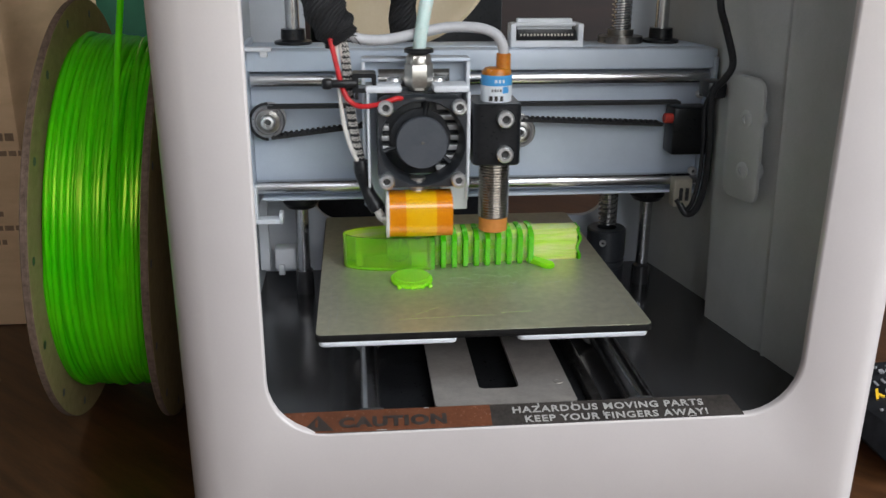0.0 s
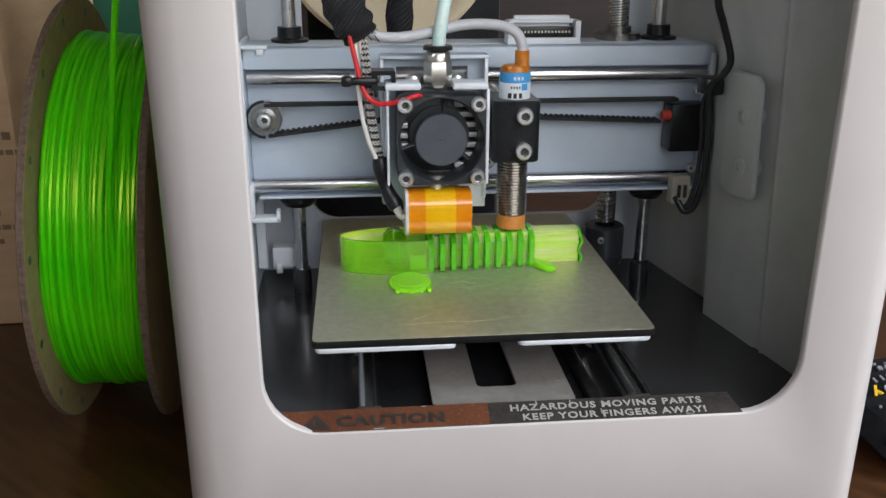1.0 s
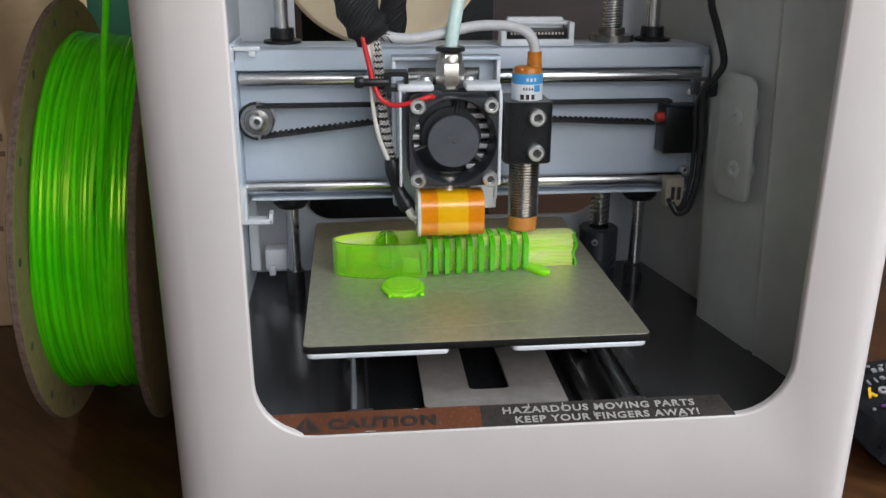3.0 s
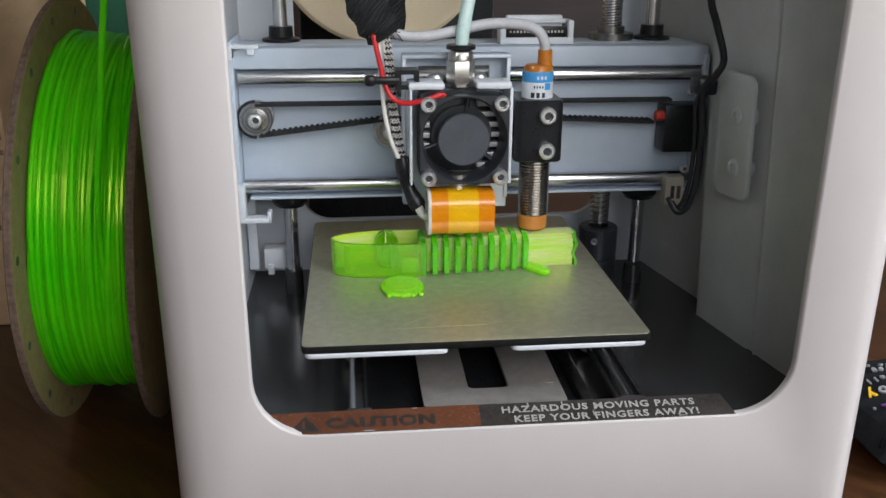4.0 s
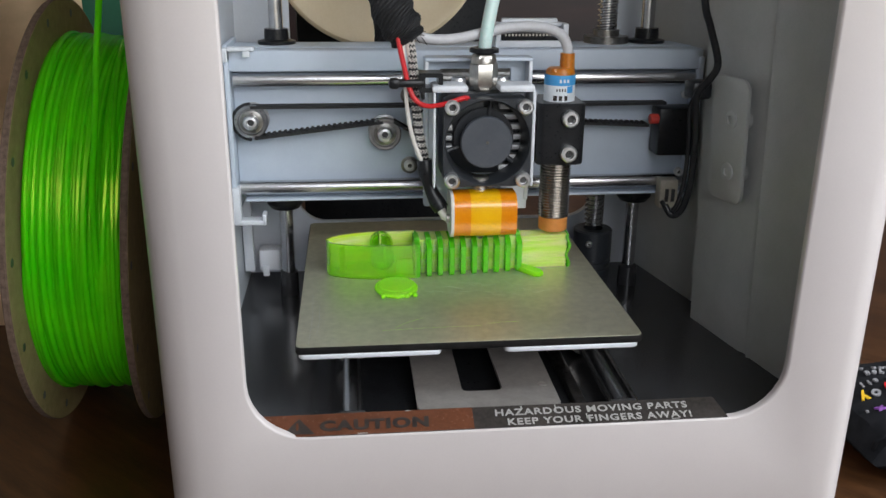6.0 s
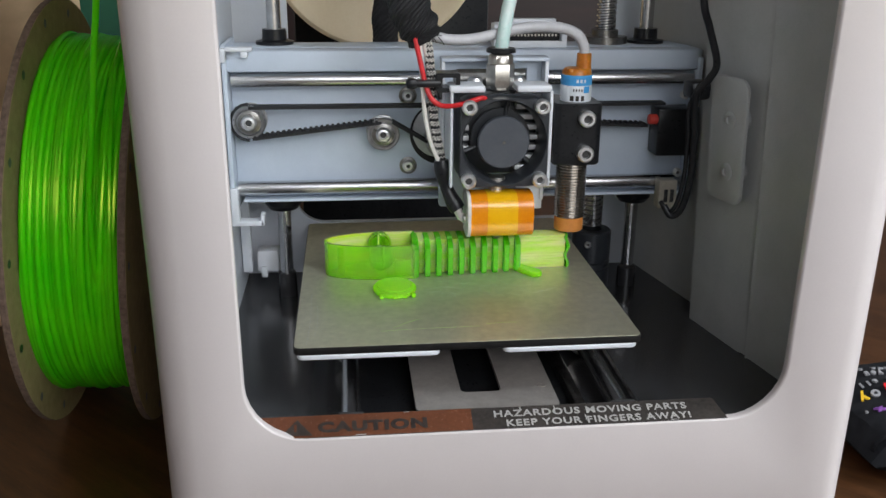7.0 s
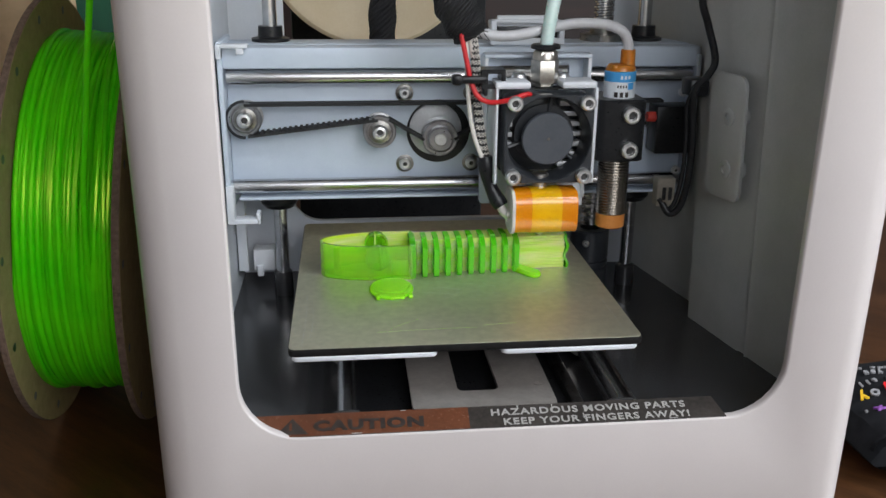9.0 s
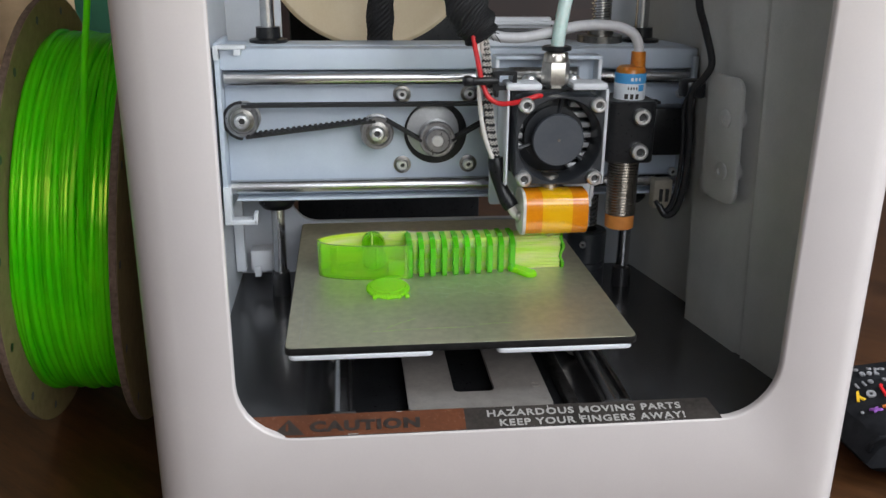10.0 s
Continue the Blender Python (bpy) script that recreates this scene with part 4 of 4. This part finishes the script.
    for k in range(26):
        a = rng.uniform(0, 6.28)
        s = Vector((-41.8 + 3.6 * math.cos(a), 55 + 3.6 * math.sin(a), 81.2 + rng.uniform(-0.5, 1)))
        e = s + Vector((rng.uniform(0.2, 3.6), rng.uniform(-2, 1), rng.uniform(-3.2, 1.4)))
        part("frayed_thread", tube([s, (s + e) / 2 + Vector((0, 0, 0.4)), e], 0.16, 4, 2), SLEEVE, sl)
    part("fan_wire", tube([(-45.5, 51, 84), (-44.5, 50.5, 78), (-43.0, 50, 71), (-41.6, 49.5, 65), (-39.5, 48.5, 60.8), (-36, 47.5, 59.0), (-31, 46, 59.6), (-27, 45, 61.0), (-24, 45.4, 61.8), (-22.6, 47, 61.4)], 0.85, 10), RED, head, "red fan wire")
    part("white_wire", tube([(-43.5, 52, 82), (-43.2, 51.5, 74), (-42.6, 51, 64), (-41.6, 51, 54), (-39.8, 51, 46), (-37.4, 51, 40)], 0.75, 10), WHITEP, head, "white wire")
    part("white_wire", tube([(-42.2, 52, 82), (-41.6, 52, 77), (-40.6, 52, 72), (-40.2, 52, 68)], 0.9, 10), WHITEP, head, "white wire")
    path = smooth_path([(-41.6, 53, 82), (-40.6, 52.5, 76), (-39.8, 52, 68), (-39.2, 52, 58), (-37.8, 52, 48), (-36.0, 52, 39)], 12)
    part("heater_lead", tube(path, 1.6, 10, 1), BLACK, head, "black and white braided heater lead")
    lead = head.children[-1]
    for k in range(38):
        p = path[min(len(path) - 2, 1 + int(k * (len(path) - 3) / 38))]
        zig = []
        for j in range(7):
            u = -1.5 + 0.5 * j
            zig.append((p.x + u, p.y - math.sqrt(max(1.66 ** 2 - u * u, 0.0)) + 0.02, p.z + (0.42 if j % 2 else -0.30)))
        part("braid_thread", tube(zig, 0.2, 5, 1), WHITEP, lead)
    part("heat_shrink", tube([(-36.2, 52, 40), (-35.6, 51.5, 35.5), (-34.6, 51, 31), (-32.6, 50, 26.5), (-30.6, 49, 23.4)], lambda t: 2.5 + 0.3 * math.sin(t * 9), 14), BLACK, head, "black heat-shrink sleeve")
    part("lead_end", tube([(-31.4, 49, 24.4), (-30, 48, 21.6), (-28.4, 47, 20.6)], 1.5, 10, 4), WHITEP, head)
    for k in range(5):
        s = Vector((-31.0 + 0.5 * k, 47.5, 22.6 - 0.4 * k))
        part("bare_strand", tube([s, s + Vector((0.8, -0.5, -1.6)), s + Vector((1.9 - 0.5 * k, -0.8, -2.6))], 0.16, 5, 3), NICKEL, head)
    bm = box(-47.6, -36.6, 47.4, 51, 64.9, 67.3, 0.9)
    box(-48.2, -44.6, 47.0, 51.4, 64.4, 67.8, 1.1, bm=bm)
    frame_plate(rounded(-38.4, -30.6, 63.2, 69.4, 0.6, 3), rounded(-36.4, -32.0, 64.7, 68.0, 0.4, 3), 48.0, 56.0, bm=bm)
    box(-37.6, -36.4, 48.6, 55, 60.8, 63.4, 0.3, bm=bm)
    part("wire_clip", bm, BLACK, head, "black plastic wire clip")


build_head()

# ---- the filament spool beside the printer ----
AX = Vector((math.cos(0.037) * math.cos(-0.067), math.sin(0.037) * math.cos(-0.067), math.sin(-0.067)))
SC = Vector((-145.2, 104.0, 10.0))  # centre of the outer face
SW, SR, WR = 35.2, 79.6, 66.8
spool = thing("filament_spool", (-128, 104, TABLE), "grey cardboard spool wound with translucent green filament, standing on the table", "filament spool")
qa = AX.to_track_quat("Z", "Y")


def on_spool(r, a, h):
    return SC + qa @ Vector((r * math.cos(a), r * math.sin(a), h))


def build_spool():
    for h, label in ((0.0, "thick grey cardboard disc with small holes"), (SW, "thick grey cardboard disc")):
        fl = part("flange", lathe(SC + AX * h, AX, [(24, 1.2), (SR, 1.2), (SR, 3.6), (24, 3.6), (24, 1.2)], 96), CARD, spool, label)
        part("flange_edge", lathe(SC + AX * h, AX, [(SR, 1.25), (SR + 0.25, 1.6), (SR + 0.1, 2.3), (SR + 0.28, 3.1), (SR, 3.55)], 120), CARDEDGE, fl, "raw corrugated cardboard edge")
        for a in range(0, 360, 24):
            p = on_spool(74.5, radians(a + 8), h + 3.62)
            # dark disc on the card that paints the shade of a punched hole
            part("punched_hole", lathe(p, AX, [(1.5, 0), (1.5, 0.03), (0, 0.03)], 14), SOCKET, fl)
    part("core", lathe(SC + AX * 3.6, AX, [(27, 0), (27, SW - 3.6)], 48), CARD, spool)
    part("winding_core", lathe(SC + AX * 3.7, AX, [(30, 0), (WR - 2.4, 0.2), (WR - 1.5, 3), (WR - 1.5, SW - 7), (WR - 2.4, SW - 3.9), (30, SW - 3.8)], 72), STRAND, spool, "inner layers of green filament")
    rng = random.Random(11)
    span = SW - 3.6 - 1.2
    for layer, count in ((0, 18), (1, 18), (2, 15)):
        for k in range(count):
            base = 3.6 + 0.3 + span * (k + 0.5 * (layer % 2)) / count + rng.uniform(-0.2, 0.2)
            ph, amp = rng.uniform(0, 6.28), rng.choice((0.2, 0.5, 1.0, 1.8) if layer < 2 else (0.3, 0.8, 1.8, 3.2))
            ph2, r0 = rng.uniform(0, 6.28), WR - 1.7 + 0.75 * layer + rng.uniform(-0.2, 0.2)
            pts = []
            for j in range(90):
                a = 6.283185 * j / 90
                h = base + amp * math.sin(a + ph) * 0.6 + amp * 0.5 * math.sin(2 * a + ph2)
                h = min(max(h, 4.3), SW - 0.2)
                sag = 0.6 * max(0.0, -math.sin(a + 1.57)) * (0.4 + 0.6 * math.sin(ph * 3)) if layer else 0
                pts.append(on_spool(r0 + 0.4 * math.sin(3 * a + ph) + sag, a, h))
            part("filament_loop", tube(pts, 1.02, 8, 1, closed=True), STRAND, spool)
    # the strand that runs off to the top
    pts = [(-116.8, 41.5, -4), (-115.2, 36.4, 18), (-113.2, 34.3, 37), (-111, 34, 50), (-108.9, 34, 63.7), (-107.1, 34, 77), (-104.5, 34, 93), (-101, 34, 120), (-97, 35, 150)]
    part("loose_strand", tube(pts, 1.0, 10), STRAND, spool, "single bright green strand running upward")


build_spool()

# ---- things round the printer ----


def build_box():
    b = thing("cardboard_box", (-260, 250, TABLE), "plain brown cardboard box with faint dark printing, on the table", "box")
    part("box_body", box(-420, -192, 176, 330, TABLE, 190, 1.5), BOXCARD, b)
    rng = random.Random(2)
    for row, (z, x0, n) in enumerate(((22, -214, 5), (15, -214, 6), (-14, -214, 3), (-21, -214, 4), (-28, -214, 3))):
        x = x0
        for k in range(n):
            w = rng.uniform(2.0, 4.2)
            part("print_bar", box(x, x + w, 175.7, 176.1, z, z + (3.6 if row == 0 else 2.4)), INK, b)
            x += w + 0.9
    solo("green_folder", box(-290, -96, 334, 342, TABLE, 200, 1.0), DKGREEN, (-190, 338, TABLE), "plain dark green card folder standing upright behind the spool", "folder")


def build_cream_spool():
    s = thing("cream_spool", (-16, 175, 40), "cream plastic spool seen through the open back of the printer", "spool")
    c, ax = (-20, 172, 112), (0.06, -1, 0.1)
    part("disc", lathe(c, ax, [(0, 0), (20, 0), (22, -2), (24, 0), (42, 0.3), (43.5, 1.4), (47, 1.6), (48.4, 0.6), (48.6, -2.5), (46, -3.5), (0, -3.5)], 72), CREAM, s)
    part("hub", lathe((-15, 210, 116), (-0.06, 1, -0.1), [(20, -36), (20, 0), (0, 0)], 40), CREAM, s)
    part("disc", lathe((-14, 222, 118), ax, [(0, 0), (47, 0), (48.4, -1), (48, -3), (0, -3)], 64), CREAM, s)
    part("holder_arm", box(-19, -11, 130, 240, 110, 118, 1), BLACK, s)
    part("holder_arm", box(-60, 40, 232, 240, TABLE, 118, 1), BLACK, s, "black stand of the spool")


def build_pouch():
    p = thing("fabric_pouch", (194, 40, TABLE), "black fabric pouch with colourful lettering, lying on the table", "pouch")

    def height(u, v, side=1):
        k = max(0.0, (1 - u ** 4) * (1 - v ** 4)) ** 0.4
        wr = 0.9 * math.sin(u * 9 + v * 4) + 0.7 * math.sin(v * 15 - u * 3)
        return TABLE + 8 + ((15 + wr) * k if side > 0 else -8 * k)

    bm = bmesh.new()
    n, m = 28, 22
    top, bot = [], []
    for i in range(n + 1):
        for side, store in ((1, top), (-1, bot)):
            store.append([bm.verts.new((199 + 54 * (i / n * 2 - 1), 40 + 30 * (j / m * 2 - 1), height(i / n * 2 - 1, j / m * 2 - 1, side))) for j in range(m + 1)])
    for store, flip in ((top, 0), (bot, 1)):
        for a, b in zip(store, store[1:]):
            for j in range(m):
                f = (a[j], b[j], b[j + 1], a[j + 1])
                bm.faces.new(f[::-1] if flip else f)
    bmesh.ops.remove_doubles(bm, verts=bm.verts, dist=0.01)
    part("pouch_body", bm, NEOPRENE, p, "puffy black fabric body")
    part("fold_ring", tube([(151 + 5 * math.cos(a * 0.7), 14.5 - 1.5 * math.sin(a * 0.7), -56 + 4.5 * math.sin(a * 0.7)) for a in range(9)], 0.9, 8, 1, closed=True), NEOPRENE, p)
    part("strap_loop", tube([(164, 20, -62), (160, 14, -63), (162, 9, -66), (171, 10, -66), (174, 17, -62)], 2.0, 10), NEOPRENE, p)
    ink = {"w": surface("pale_ink", (0.20, 0.20, 0.21), (0.30, 0.30, 0.31), 300, 0.7), "y": surface("yellow_ink", (0.75, 0.45, 0.01), (0.85, 0.55, 0.03), 300, 0.6), "r": RED,
           "p": surface("purple_ink", (0.25, 0.08, 0.40), (0.34, 0.12, 0.5), 300, 0.6), "o": surface("orange_ink", (0.75, 0.20, 0.03), (0.85, 0.28, 0.05), 300, 0.6),
           "t": surface("teal_ink", (0.05, 0.42, 0.38), (0.08, 0.52, 0.48), 300, 0.6)}

    def word(chars, x, y, size, tones, step):
        """Lettering that faces away from the camera, so it reads from the other side of the table."""
        for k, ch in enumerate(chars):
            if ch == " ":
                continue
            xx = x - k * step
            e = 0.02
            u, v = (xx - 199) / 54, (y - 40) / 30
            z = height(u, v) + 0.4
            slope = math.atan2(height(u, v + e) - height(u, v - e), 30 * 2 * e)
            tilt = math.atan2(height(u + e, v) - height(u - e, v), 54 * 2 * e)
            mt = Matrix.Translation(at(xx, y, z)) @ Matrix.Rotation(slope, 4, "X") @ Matrix.Rotation(-tilt, 4, "Y") @ Matrix.Rotation(math.pi, 4, "Z")
            lettering("letter", ch, size, ink[tones[k % len(tones)]], p, mt, bold=0.2, depth=0.4)

    word("enjoy", 172.7, 37, 4.3, "twrwy", 4.5)
    word("relax.", 173.5, 28, 3.9, "otropw", 4.4)
    word("it's all", 177, 45, 2.2, "w", 2.7)
    word("you", 168, 49.5, 2.2, "w", 2.7)
    word("love to", 176, 54, 2.2, "w", 2.7)


build_box()
build_cream_spool()
build_pouch()

# ---- motion ----
HEAD = [(0, -0.03), (0.1, 2.55), (0.2, 4.31), (0.3, 5.26), (0.4, 5.19), (0.5, 4.91), (0.6, 4.90), (0.7, 5.09), (0.8, 6.92), (0.9, 7.52), (1, 7.31), (1.1,
        7.53), (1.2, 7.35), (1.3, 7.58), (1.4, 8.82), (1.5, 9.25), (1.6, 10.12), (1.7, 10.05), (1.8, 10.30), (1.9, 11.16), (2, 11.72), (2.1, 11.73),
        (2.2, 11.11), (2.3, 12.36), (2.4, 12.36), (2.5, 13.30), (2.6, 13.32), (2.7, 13.34), (3.8, 17.30), (3.9, 17.63), (4, 17.65), (4.1, 18.92),
        (4.2, 19.26), (4.3, 20.22), (4.4, 20.56), (4.5, 20.28), (4.6, 20.68), (4.7, 21.71), (4.8, 22.11), (4.9, 21.89), (5, 21.98), (5.1, 23.61),
        (5.2, 24.92), (5.3, 24.68), (5.4, 24.76), (5.5, 24.83), (5.6, 26.45), (5.7, 26.82), (6.8, 31.84), (6.9, 32.84), (7, 33.21), (7.1, 33.37),
        (7.2, 33.21), (7.3, 34.30), (7.4, 34.46), (7.5, 34.93), (7.6, 35.74), (7.7, 36.55), (7.8, 37.36), (7.9, 39.41), (8, 39.29), (8.1, 39.60),
        (8.2, 41.15), (8.5, 42.62), (8.6, 43.91), (8.7, 43.97), (8.8, 46.48), (8.9, 48.58), (9, 49.05), (9.1, 51.25), (9.2, 53.66), (9.3, 54.84),
        (9.4, 56.22), (9.5, 58.83), (9.6, 60.79), (9.7, 62.74), (9.8, 62.87), (9.9, 63.60), (9.95, 55.60), (10, 53.72)]
BED = [(0, -0.04), (0.1, -0.16), (0.2, -0.61), (0.3, -0.73), (0.4, -2.83), (0.5, -4.26), (0.6, -5.46), (0.7, -7.65), (0.8, -7.54), (0.9, -6.77), (1, -5.35),
        (1.1, -3.75), (1.2, -0.84), (1.3, 0.10), (1.4, -0.28), (1.5, -2.29), (1.6, -4.42), (1.7, -7.55), (1.8, -9.17), (1.9, -7.80), (2, -7.43), (2.1,
        -5.26), (2.2, -3.59), (2.3, -1.93), (2.4, -0.76), (2.5, -0.09), (2.6, -1.34), (2.7, -3.09), (3, -7.20), (3.45, -0.90), (3.8, -6.33), (3.9,
        -7.08), (4, -7.83), (4.1, -8.64), (4.2, -7.95), (4.3, -7.25), (4.4, -4.56), (4.5, -1.87), (4.6, -1.98), (4.7, -2.59), (4.8, -4.21), (4.9,
        -6.32), (5, -7.93), (5.1, -7.79), (5.2, -7.16), (5.3, -5.02), (5.4, -3.89), (5.5, -2.25), (5.6, -2.28), (5.7, -2.81), (6.1, -7.00), (6.45,
        -3.60), (6.8, -6.17), (6.9, -6.20), (7, -6.23), (7.1, -5.67), (7.2, -5.62), (7.3, -6.06), (7.4, -7.01), (7.5, -7.95), (7.6, -8.47), (7.7,
        -6.99), (7.8, -6.01), (7.9, -6.03), (8, -6.55), (8.1, -7.05), (8.2, -6.55), (8.3, -7.37), (8.4, -6.06), (8.5, -5.73), (8.6, -6.56), (8.7,
        -7.39), (8.8, -7.89), (8.9, -8.39), (9, -8.56), (9.1, -8.46), (9.2, -8.36), (9.3, -8.27), (9.4, -8.17), (9.5, -8.40), (9.6, -7.45), (9.7,
        -7.48), (9.8, -7.51), (9.9, -7.55), (10, -7.25)]


def motions():
    walk(head, [(t, pose(x * MM, 0, 0)) for t, x in HEAD])
    walk(bed, [(t, pose(0, y * MM, 0)) for t, y in BED])
    base = at(0, 60, 0)
    walk(model, [(t, pose(base.x, base.y + y * MM, base.z)) for t, y in BED])


motions()
